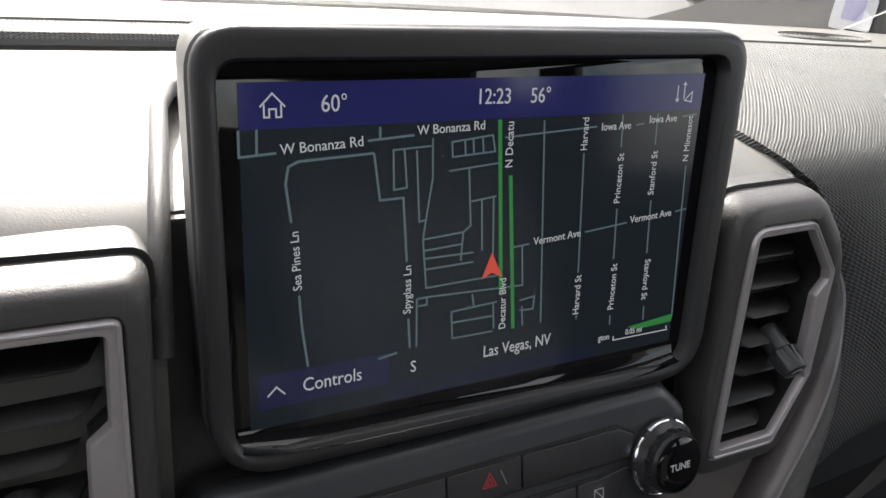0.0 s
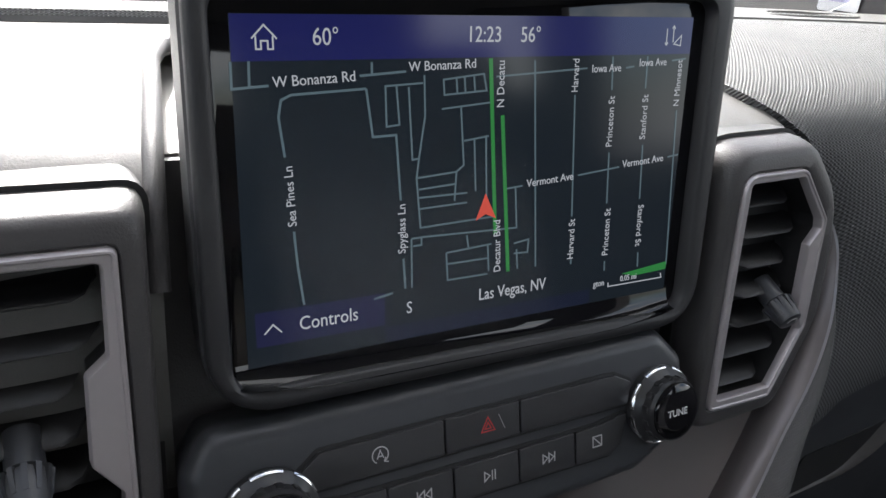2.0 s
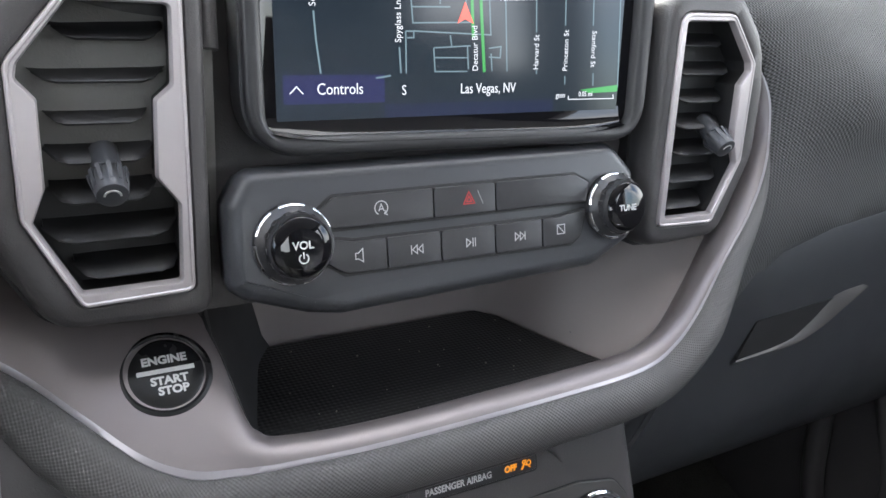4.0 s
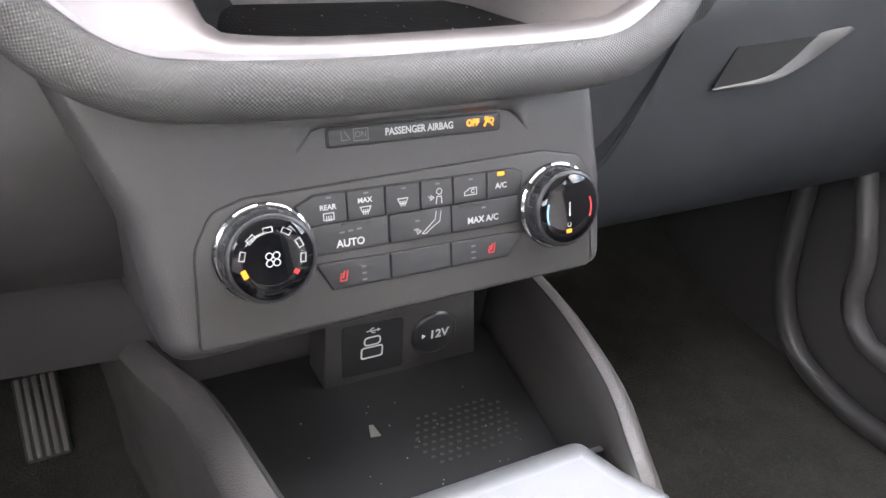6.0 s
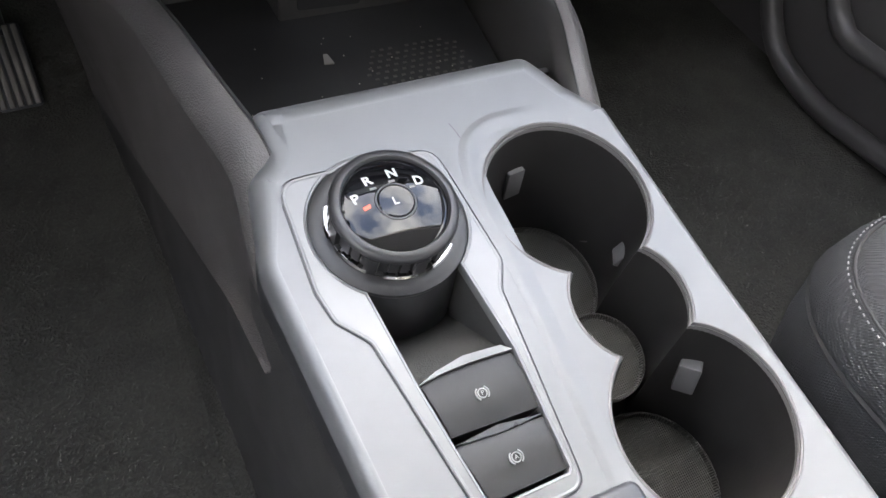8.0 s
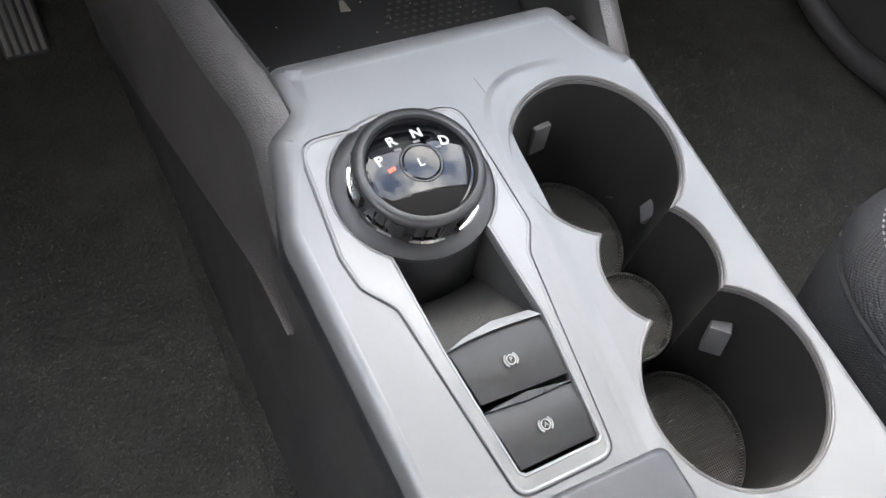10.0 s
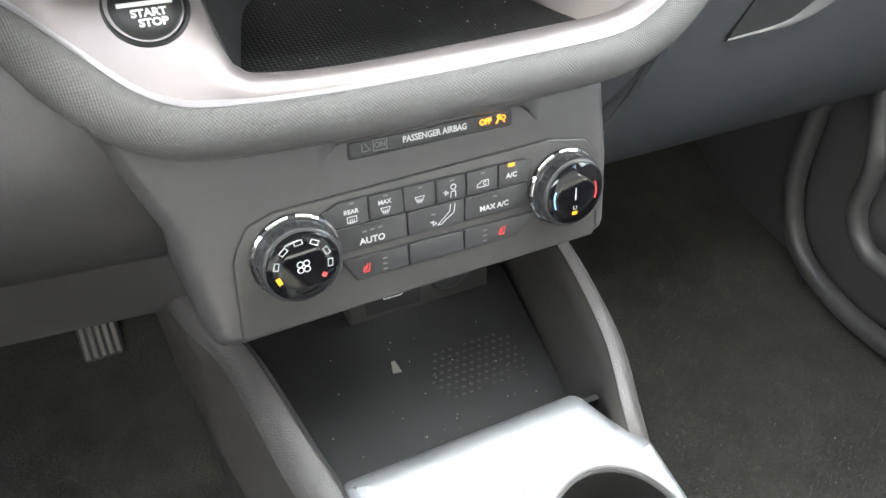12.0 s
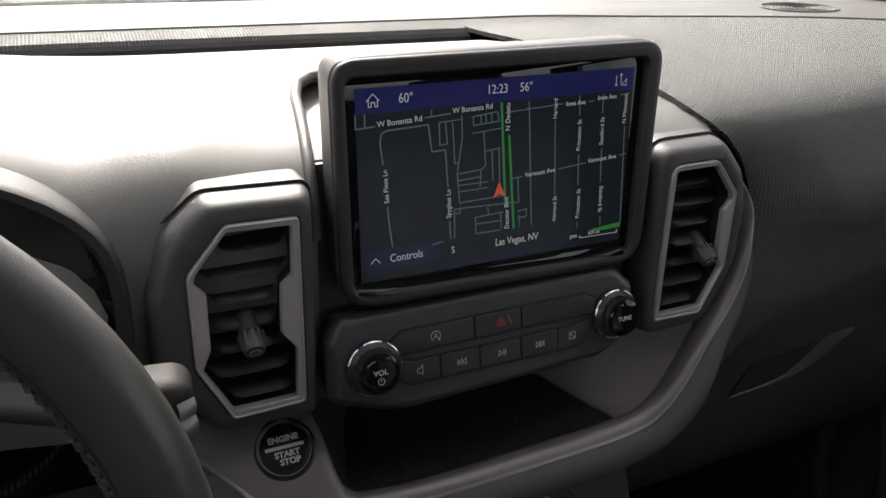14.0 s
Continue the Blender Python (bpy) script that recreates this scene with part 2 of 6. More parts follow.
def pierced(outer, holes, z0, z1):
    """A plate with holes through it."""
    bm = bmesh.new()
    loops = []
    for outline in [outer, *holes]:
        vs = [bm.verts.new((p[0], p[1], z1)) for p in outline]
        loops.append([bm.edges.new((vs[i - 1], vs[i])) for i in range(len(vs))])
    bmesh.ops.triangle_fill(bm, use_beauty=True, edges=bm.edges[:], normal=(0, 0, 1))
    got = bmesh.ops.extrude_face_region(bm, geom=bm.faces[:])
    for v in got["geom"]:
        if isinstance(v, bmesh.types.BMVert):
            v.co.z = z0
    return bm


def lathe(profile, n=48, bm=None, m=None):
    """A turned body from rows of (radius, z); radius 0 closes it."""
    bm = bm or bmesh.new()
    rings = []
    for r, z in profile:
        if r < 1e-6:
            rings.append([bm.verts.new((0, 0, z))])
        else:
            rings.append([bm.verts.new((r * math.cos(2 * math.pi * k / n), r * math.sin(2 * math.pi * k / n), z)) for k in range(n)])
    for a, b in zip(rings, rings[1:]):
        for i in range(n):
            f = [a[i % len(a)], a[(i + 1) % len(a)], b[(i + 1) % len(b)], b[i % len(b)]]
            f = [v for k, v in enumerate(f) if v not in f[:k]]
            if len(f) > 2:
                bm.faces.new(f)
    if m is not None:
        bmesh.ops.transform(bm, matrix=m, verts=bm.verts)
    return bm


def loft(rows, close=False, uv=True, bm=None):
    """A skin over rows of points; UV in metres along both ways."""
    bm = bm or bmesh.new()
    lay = bm.loops.layers.uv.verify()
    grid = [[bm.verts.new(p) for p in row] for row in rows]
    u = [0.0]
    mid = len(rows) // 2
    for a, b in zip(rows[mid], rows[mid][1:]):
        u.append(u[-1] + (Vector(b) - Vector(a)).length)
    v = [0.0]
    k = len(rows[0]) // 2
    for a, b in zip(rows, rows[1:]):
        v.append(v[-1] + (Vector(b[k]) - Vector(a[k])).length)
    for j in range(len(grid) - 1):
        for i in range(len(grid[0]) - (0 if close else 1)):
            i2 = (i + 1) % len(grid[0])
            f = bm.faces.new((grid[j][i], grid[j][i2], grid[j + 1][i2], grid[j + 1][i]))
            ui = u[i + 1] if i + 1 < len(u) else u[i] + 0.01
            for lp, c in zip(f.loops, ((u[i], v[j]), (ui, v[j]), (ui, v[j + 1]), (u[i], v[j + 1]))):
                lp[lay].uv = c
    return bm


def thick(bm, d):
    """The skin given a thickness."""
    bmesh.ops.recalc_face_normals(bm, faces=bm.faces)
    bmesh.ops.solidify(bm, geom=bm.faces[:], thickness=d)
    return bm


def spline(points, n):
    """n points on a smooth line through the given ones (Catmull-Rom), at even steps."""
    pts = [Vector(p) for p in points]
    pts = [pts[0] * 2 - pts[1]] + pts + [pts[-1] * 2 - pts[-2]]
    fine = []
    for i in range(1, len(pts) - 2):
        for k in range(16):
            t = k / 16
            a, b, c, d = pts[i - 1 : i + 3]
            fine.append(0.5 * (2 * b + (c - a) * t + (2 * a - 5 * b + 4 * c - d) * t**2 + (3 * b - a - 3 * c + d) * t**3))
    fine.append(pts[-2])
    ds = [0.0]
    for a, b in zip(fine, fine[1:]):
        ds.append(ds[-1] + (b - a).length)
    out, k = [], 0
    for i in range(n):
        s = ds[-1] * i / (n - 1)
        while k < len(fine) - 2 and ds[k + 1] < s:
            k += 1
        out.append(fine[k].lerp(fine[k + 1], (s - ds[k]) / max(ds[k + 1] - ds[k], 1e-9)))
    return out


def spline_pairs(points, per):
    """A smooth line through the points with the same number of steps between each two."""
    pts = [Vector(p) for p in points]
    pts = [pts[0] * 2 - pts[1]] + pts + [pts[-1] * 2 - pts[-2]]
    out = []
    for i in range(1, len(pts) - 2):
        a, b, c, d = pts[i - 1 : i + 3]
        for k in range(per):
            t = k / per
            out.append(0.5 * (2 * b + (c - a) * t + (2 * a - 5 * b + 4 * c - d) * t**2 + (3 * b - a - 3 * c + d) * t**3))
    out.append(pts[-2])
    return out


def tube(points, r, n=12, bm=None, closed=False):
    """A round rod along a line; r may be a list."""
    bm = bm or bmesh.new()
    pts = [Vector(p) for p in points]
    rings, side = [], None
    for i, p in enumerate(pts):
        if closed:
            t = (pts[(i + 1) % len(pts)] - pts[i - 1]).normalized()
        else:
            t = (pts[min(i + 1, len(pts) - 1)] - pts[max(i - 1, 0)]).normalized()
        if side is None:
            side = t.orthogonal().normalized()
        side = (side - t * side.dot(t)).normalized()
        up = t.cross(side)
        rr = r[i] if isinstance(r, (list, tuple)) else r
        rings.append([bm.verts.new(p + (side * math.cos(2 * math.pi * k / n) + up * math.sin(2 * math.pi * k / n)) * rr) for k in range(n)])
    pairs = list(zip(rings, rings[1:])) + ([(rings[-1], rings[0])] if closed else [])
    for a, b in pairs:
        for k in range(n):
            bm.faces.new((a[k - 1], a[k], b[k], b[k - 1]))
    if not closed:
        bm.faces.new(rings[0])
        bm.faces.new(rings[-1])
    return bm


def stroke(lines, w, z0=0.0, z1=0.0002, bm=None):
    """Flat drawn lines: each a row of (x, y); a closed one repeats its first point."""
    bm = bm or bmesh.new()
    for line in lines:
        pts = [Vector(p) for p in line]
        shut = (pts[0] - pts[-1]).length < 1e-7
        if shut:
            pts = pts[:-1]
        n = len(pts)
        L, R = [], []
        for i, p in enumerate(pts):
            a = pts[i - 1] if shut or i else None
            b = pts[(i + 1) % n] if shut or i < n - 1 else None
            u = (p - a).normalized() if a is not None else None
            v = (b - p).normalized() if b is not None else None
            u, v = u or v, v or u
            nn = Vector((-u.y, u.x)) + Vector((-v.y, v.x))
            nn = nn / max(nn.length_squared / 2, 0.35)
            L.append(p + nn * w / 2)
            R.append(p - nn * w / 2)
        q = [[bm.verts.new((*c, z)) for c in side] for side in (L, R) for z in (z0, z1)]
        l0, l1, r0, r1 = q
        for i in range(n if shut else n - 1):
            j = (i + 1) % n
            bm.faces.new((l1[i], l1[j], r1[j], r1[i]))
            bm.faces.new((l0[i], l0[j], l1[j], l1[i]))
            bm.faces.new((r1[i], r1[j], r0[j], r0[i]))
    return bm


def fill(outline, z0=0.0, z1=0.0002, bm=None):
    return stack([(outline, z0), (outline, z1)], bm=bm)


def lettering(text, size, material, parent, m, label="", name="lettering", width=1.0, bold=0.0):
    """Raised print in the built-in font, centred, as a mesh."""
    cu = bpy.data.curves.new(name, "FONT")
    cu.body, cu.size, cu.extrude = text, size, 0.00008
    cu.align_x, cu.align_y, cu.offset = "CENTER", "CENTER", bold
    cu.resolution_u = 3
    tmp = bpy.data.objects.new(name, cu)
    scene.collection.objects.link(tmp)
    me = bpy.data.meshes.new_from_object(tmp)
    bpy.data.objects.remove(tmp)
    bpy.data.curves.remove(cu)
    me.transform(m @ Matrix.Diagonal((width, 1, 1, 1)))
    me.materials.clear()
    me.materials.append(material)
    ob = new(name, me)
    ob.parent = parent
    if label:
        ob["label"] = label
    return ob


def leaning(x, y, z, lean):
    """The pose of a panel that faces the seats (-y) and leans back: local x right, y up the panel, z out of it."""
    return pose(x, y, z, 90 - lean, 0, 0)


mm = 0.001

# ---- the setting ----
tagged(part("ground", slab(rect(-60, -60, 60, 60), -0.6, -0.5), surface("worn_asphalt", (0.17, 0.168, 0.165), 0.9, grain=0.002, size=60), smooth=0), "grey asphalt of a car park", "ground", kind="structure")

rows = []
for k in range(37):
    x = -0.74 + 1.48 * k / 36
    hump = 0.16 * math.exp(-((x / 0.1) ** 4))
    rows.append([(x, y, z + hump * w) for y, z, w in ((-1.9, 0, 1), (-1.2, 0.0, 1), (-0.6, 0.0, 1), (-0.2, 0.0, 1), (0.1, 0.0, 1), (0.3, 0.01, 1), (0.42, 0.06, 1), (0.52, 0.16, 1), (0.6, 0.3, 0.5), (0.65, 0.5, 0.1), (0.655, 0.684, 0))])
floor = tagged(part("floor", thick(loft(rows), 0.02), CARPET), "black carpet of the footwells, flecked with lint", "floor", kind="structure")


def wall(name, outline, axis_pose, depth, mat, label, holes=()):
    bm = pierced(outline, holes, 0.0, depth) if holes else slab(outline, 0.0, depth)
    ob = part(name, bm, mat, smooth=0)
    ob.matrix_world = axis_pose
    return tagged(ob, label, "wall", kind="structure")


# side walls with their windows, roof and tail: local x runs along the car
# unseen rear openings are narrowed to cut the fill light on the dashboard
for s, nm in ((-1, "wall_left"), (1, "wall_right")):
    wall(nm, [(-2.1, 0.0), (0.95, 0.0), (0.95, 0.62), (0.72, 0.7), (-0.25, 1.16), (-2.1, 1.16)], pose(s * 0.74, 0, 0, 90, 0, 90), 0.03 * s, PLASTIC, "dark inner side of the car body with door windows", holes=[[(-0.78, 0.66), (0.42, 0.66), (-0.3, 1.1), (-0.78, 1.1)], [(-1.5, 0.8), (-0.96, 0.8), (-0.96, 1.06), (-1.45, 1.06)]])
wall("wall_rear", rect(-0.74, 0.0, 0.74, 1.16), pose(0, -2.1, 0, 90, 0, 0), 0.03, PLASTIC, "dark tailgate with its rear window", holes=[rect(-0.4, 0.8, 0.4, 1.04)])
ceiling = tagged(part("ceiling", slab(rect(-0.76, -2.13, 0.76, -0.24), 1.16, 1.2), HEADLINER, smooth=0), "pale grey cloth headliner", "ceiling", kind="structure")
firewall = wall("wall_front", rect(-0.77, -0.1, 0.77, 0.62), pose(0, 0.98, 0, 90, 0, 0), 0.03, PLASTIC, "dark bulkhead behind the dashboard")
wind = [[(x, 0.60 - 0.1 * (x / 0.74) ** 2, 0.688), (x, -0.25 - 0.03 * (x / 0.74) ** 2, 1.15)] for x in [-0.73 + 1.46 * k / 16 for k in range(17)]]
win = part("window_front", thick(loft(wind), 0.004), PANE)
win.visible_shadow = False
tagged(win, "clear curved windscreen", "windscreen", kind="structure")

# ---- dashboard ----
dash = thing("dashboard", pose(0, 0.2, 0.5), "black moulded dashboard with a woven passenger pad", "dashboard")


def dpart(name, bm, mat, label="", smooth=40.0):
    bmesh.ops.transform(bm, matrix=pose(0, -0.2, -0.5), verts=bm.verts)
    return part(name, bm, mat, dash, label, smooth)


# smooth upper panel on the driver's side: it rolls down behind the vent, and is cut out round the screen
PROFILE = ((0.10, 0.572, 0.2), (0.060, 0.585, 0.5), (0.052, 0.61, 0.7), (0.049, 0.645, 0.9), (0.052, 0.669, 1), (0.058, 0.683, 1), (0.067, 0.6935, 1), (0.080, 0.7025, 1), (0.098, 0.7095, 1), (0.125, 0.7150, 1), (0.15, 0.7178, 0.95), (0.175, 0.719, 0.9), (0.19, 0.719, 0.85), (0.2, 0.7185, 0.8), (0.25, 0.715, 0.6), (0.3, 0.709, 0.4), (0.335, 0.7025, 0.25), (0.343, 0.699, 0.2), (0.345, 0.685, 0.2))
NOTCH = ((0.0, -0.112), (0.034, -0.1105), (0.074, -0.1036), (0.133, -0.0935), (0.156, -0.09), (0.175, -0.083), (0.186, -0.0764), (0.197, -0.062), (0.205, -0.03), (0.225, 0.1), (0.24, 0.135), (0.4, 0.135))


def notch(y):
    for (y0, x0), (y1, x1) in zip(NOTCH, NOTCH[1:]):
        if y <= y1:
            return x0 + (x1 - x0) * (y - y0) / (y1 - y0)


rows = []
for k in range(61):
    u = 1 - (1 - k / 60) ** 1.4
    row = []
    for y, z, w in PROFILE:
        x = -0.74 + (notch(y) + 0.74) * u
        lean = min(1, max(0, (-0.198 - x) / 0.04)) * max(0, 0.695 - z) * 0.3
        fold = 0.0055 * w * (math.exp(-(((x + 0.172) / 0.03) ** 2)) - 0.8 * math.exp(-(((x + 0.225) / 0.03) ** 2))) * min(1, max(0, (0.3 - y) / 0.1))
        row.append((x, y - lean, z + w * 0.03 * math.exp(-(((x + 0.42) / 0.19) ** 4)) + fold))
    rows.append(row)
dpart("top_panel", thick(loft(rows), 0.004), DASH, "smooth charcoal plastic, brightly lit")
dpart("recess_lip", tube([(notch(y) - 0.001, y, z + 0.0005) for y, z, w in PROFILE[4:14]], 0.0035, 10), PLASTIC, "rounded lip of the screen recess")
# sunken floor behind the screen, and the smooth corner above the passenger-side vent
rows = []
for k in range(9):
    x = -0.125 + 0.233 * k / 8
    rows.append([(x, y, z) for y, z in ((0.092, 0.680), (0.090, 0.700), (0.10, 0.7035), (0.16, 0.7065), (0.20, 0.708), (0.24, 0.7085), (0.345, 0.692))])
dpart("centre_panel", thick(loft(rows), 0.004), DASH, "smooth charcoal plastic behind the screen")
rows = []
for k in range(7):
    x = 0.1075 + 0.064 * k / 6
    rows.append([(x, y, z) for y, z in ((0.068, 0.69), (0.066, 0.7015), (0.078, 0.7065), (0.10, 0.7105), (0.16, 0.712), (0.24, 0.708), (0.345, 0.692))])
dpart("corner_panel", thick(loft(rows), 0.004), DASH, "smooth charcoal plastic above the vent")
# groove liner
dpart("groove", tube([(-0.74, 0.350, 0.676), (-0.3, 0.350, 0.676), (0.135, 0.350, 0.678)], 0.009, 8), RUBBER, "dark groove between panels")
dpart("groove_wall", thick(loft([[(x, 0.3568, 0.670), (x, 0.3552, 0.690), (x, 0.3556, 0.7015), (x, 0.3585, 0.7045)] for x in (-0.74, -0.4, -0.1, 0.131)]), 0.001), RUBBER, "black far wall of the groove")
# woven pad: the strip beyond the groove, then the passenger side down to the front
rows = []
for k in range(25):
    x = -0.74 + 0.873 * k / 24
    rows.append([(x, y, z) for y, z in ((0.358, 0.688), (0.357, 0.700), (0.364, 0.7075), (0.39, 0.71), (0.44, 0.708))])
dpart("mesh_strip", thick(loft(rows), 0.004), FABRIC, "woven black strip ahead of the groove")
LEFT = [(0.131, 0.44, 0.708), (0.131, 0.395, 0.71), (0.133, 0.358, 0.7085), (0.15, 0.25, 0.716), (0.163, 0.14, 0.717), (0.167, 0.080, 0.7105), (0.187, 0.060, 0.694), (0.2045, 0.0565, 0.668), (0.2135, 0.0515, 0.640), (0.2125, 0.044, 0.610), (0.2, 0.037, 0.565), (0.184, 0.050, 0.50), (0.178, 0.078, 0.45)]
RIGHT = [(0.745, 0.44, 0.7085), (0.745, 0.36, 0.7165), (0.745, 0.27, 0.722), (0.745, 0.19, 0.7205), (0.745, 0.13, 0.714), (0.745, 0.09, 0.702), (0.745, 0.064, 0.682), (0.745, 0.052, 0.652), (0.745, 0.05, 0.62), (0.745, 0.058, 0.59), (0.745, 0.10, 0.565)]
la, ra = spline(LEFT, 40), spline(RIGHT, 40)
EDGELINE = [(0.15, 0.36), (0.19, 0.41), (0.210, 0.45), (0.220, 0.4735), (0.238, 0.512), (0.258, 0.5285), (0.306, 0.5405), (0.40, 0.551), (0.55, 0.564), (0.75, 0.578)]


def edge_z(x):
    for (x0, z0), (x1, z1) in zip(EDGELINE, EDGELINE[1:]):
        if x <= x1:
            return z0 + (z1 - z0) * (x - x0) / (x1 - x0)


cols = []
for k in range(31):
    col, n = [], 0
    for j in range(40):
        p = la[j].lerp(ra[j], (k / 30) ** 1.3)
        # the pad swells towards the cabin below its crest
        p.y -= 0.025 * min(1.0, k / 6) * math.exp(-((p.z - 0.648) / 0.033) ** 2) if j > 10 else 0.0
        low = edge_z(p.x) + 0.013
        if j > 20 and (n or p.z < low + 0.004):
            if not n:
                hold = p.copy()
            n += 1
            p = Vector((p.x, hold.y + 0.003 * n + 0.004 * max(0, n - 2), max(low, hold.z - 0.0025 * n)))
        col.append(p)
    cols.append(col)
rows = [[cols[k][j] for k in range(31)] for j in range(40)]
dpart("passenger_pad", thick(loft(rows), 0.004), FABRIC, "woven charcoal pad on the passenger side")
# hard deck between the pad and the windscreen, with a fluted speaker grille


def pad_z(x, y):
    f = min(1.0, max(0.0, (x - 0.14) / 0.605))
    line = [p.lerp(q, f) for p, q in zip(la, ra)]
    for p, q in zip(line, line[1:]):
        if p.y >= y >= q.y:
            return p.z + (q.z - p.z) * (p.y - y) / max(1e-6, p.y - q.y)
    return line[0].z


rows = []
for k in range(41):
    x = -0.74 + 1.48 * k / 40
    front = 0.391 - 0.62 * max(0.0, x - 0.2) ** 1.7
    ys = [front + (0.44 - front) * j / 6 for j in range(7)]
    rows.append([(x, front - 0.001, pad_z(x, front) - 0.004), (x, front, pad_z(x, front) + 0.0005)] + [(x, y + 0.001, pad_z(x, y) + 0.0016) for y in ys] + [(x, 0.50, 0.7065), (x, 0.56, 0.7), (x, 0.64, 0.685)])
dpart("cowl_panel", thick(loft(rows), 0.003), DECK, "smooth deck at the foot of the windscreen")
gx, gy = 0.566, 0.362
for k in range(9):
    r = 0.2 + 0.1 * k
    dpart("grille_rib", tube([(x, y, pad_z(x, y) + 0.002) for x, y in [(gx + 0.046 * r * math.cos(a), gy + 0.04 * r * math.sin(a)) for a in [2 * math.pi * j / 40 for j in range(40)]]], 0.001 if k < 8 else 0.0016, 5, closed=True), DECK)
dpart("windscreen_seal", tube([(x, 0.602 - 0.1 * (x / 0.74) ** 2, 0.695) for x in [-0.73 + 1.46 * k / 20 for k in range(21)]], 0.009, 8), RUBBER, "black rubber seal")
# lower passenger dash and glove box
rows = []
for k in range(21):
    x = 0.10 + 0.155 * k / 20
    rows.append([(x, y + 0.0035 + 0.01 * (x - 0.1), z) for y, z in ((0.062, 0.556 - 0.03 * max(0, (0.27 - x) / 0.1)), (0.064, 0.548 - 0.03 * max(0, (0.27 - x) / 0.1)), (0.071, 0.54 - 0.03 * max(0, (0.27 - x) / 0.1)), (0.073, 0.515), (0.075, 0.47), (0.079, 0.42), (0.09, 0.36), (0.105, 0.325), (0.14, 0.30), (0.30, 0.29))])
dpart("lower_panel", thick(loft(rows), 0.004), GLOVE, "grained black lower panel")
gl = thing("glove_box", pose(0.34, 0.0775, 0.44), "grained black glove box with a recessed pull", "glove box")
TOPLINE = spline([(0.15, 0.36, 0), (0.19, 0.41, 0), (0.210, 0.45, 0), (0.220, 0.4735, 0), (0.238, 0.512, 0), (0.258, 0.5285, 0), (0.306, 0.5405, 0), (0.40, 0.551, 0), (0.55, 0.564, 0), (0.745, 0.578, 0)], 48)
rows = []
for p in TOPLINE:
    x, top = p.x - 0.34, p.y - 0.44
    rows.append([(x, 0.028 + 0.01 * x, top - 0.001), (x, 0.012 + 0.01 * x, top + 0.001), (x, 0.003 + 0.01 * x, top - 0.003), (x, -0.002 + 0.01 * x, top - 0.010)] + [(x, y + 0.01 * x, min(z, top - 0.011 - 0.001 * j)) for j, (y, z) in enumerate(((-0.0035, 0.05), (-0.003, 0.03), (-0.001, -0.02), (0.006, -0.07), (0.018, -0.105), (0.035, -0.13), (0.06, -0.143), (0.2, -0.148)))])
lid = part("lid", thick(loft(rows), 0.003), GLOVE, gl)
FACE = pose(0, -0.0035, 0, 88, 0, 0.6)
hd = fillet([(-0.067, 0.002), (-0.009, 0.007), (0.02, 0.018), (0.047, 0.038), (0.013, 0.0355), (-0.052, 0.032)], [0.002, 0, 0.004, 0.002, 0.004, 0.004])
# flat black plate: the recess's shade is put into its colour
part("recess_shade", slab(hd, -0.003, 0.0016), RUBBER, lid, "dark plate for the shaded recess of the pull", m=FACE)
blade_a = spline([(-0.069, 0.0005, 0.002), (-0.012, 0.004, 0.004), (0.02, 0.0145, 0.006), (0.056, 0.0325, 0.005), (0.080, 0.041, 0.002)], 20)
blade_b = spline([(-0.067, 0.0025, 0.0018), (-0.01, 0.0085, 0.002), (0.014, 0.0215, 0.001), (0.036, 0.0385, 0.001), (0.070, 0.0435, 0.001)], 20)
# glossy blade catching light: the highlight is put into its paler grey
part("pull", loft([[p + Vector((0, -0.0015, -0.003)), p, p.lerp(q, 0.5) + Vector((0, 0, 0.0008)), q] for p, q in zip(blade_a, blade_b)]), surface("catchlight_grey_plastic", (0.062, 0.058, 0.055), 0.45), lid, "pale edge of the pull, greyed for the light it catches", m=FACE)
# lower driver's panel
rows = []
for k in range(21):
    x = -0.74 + 0.63 * k / 20
    t = max(0, (-x - 0.12) / 0.3)
    rows.append([(x, y + 0.02 * min(t, 1), z) for y, z in ((0.085, 0.57), (0.048, 0.535), (0.033, 0.512), (0.0255, 0.49), (0.0235, 0.468), (0.027, 0.445), (0.036, 0.42), (0.052, 0.39), (0.075, 0.362), (0.094, 0.35), (0.098, 0.33), (0.101, 0.30), (0.106, 0.282), (0.118, 0.274), (0.3, 0.27))])
dpart("knee_panel", thick(loft(rows), 0.004), PLASTIC, "grained black panel below the column")

# ---- silver band, shelf and padded roll ----
EDGE = [(-0.42, 0.075, 0.66), (-0.30, 0.072, 0.61), (-0.225, 0.066, 0.567), (-0.189, 0.0547, 0.5426), (-0.167, 0.0356, 0.5277), (-0.147, 0.0178, 0.5138), (-0.130, 0.0094, 0.5072), (-0.1137, 0.0068, 0.5052), (-0.103, 0.006, 0.5047), (-0.091, 0.0055, 0.5043), (-0.044, 0.004, 0.5037), (0.05, 0.004, 0.5053), (0.105, 0.0054, 0.5078), (0.1295, 0.0078, 0.517), (0.149, 0.013, 0.533), (0.1705, 0.021, 0.558), (0.193, 0.029, 0.583), (0.2065, 0.0365, 0.606), (0.2108, 0.0435, 0.629), (0.2105, 0.050, 0.648), (0.200, 0.059, 0.667), (0.184, 0.072, 0.68)]
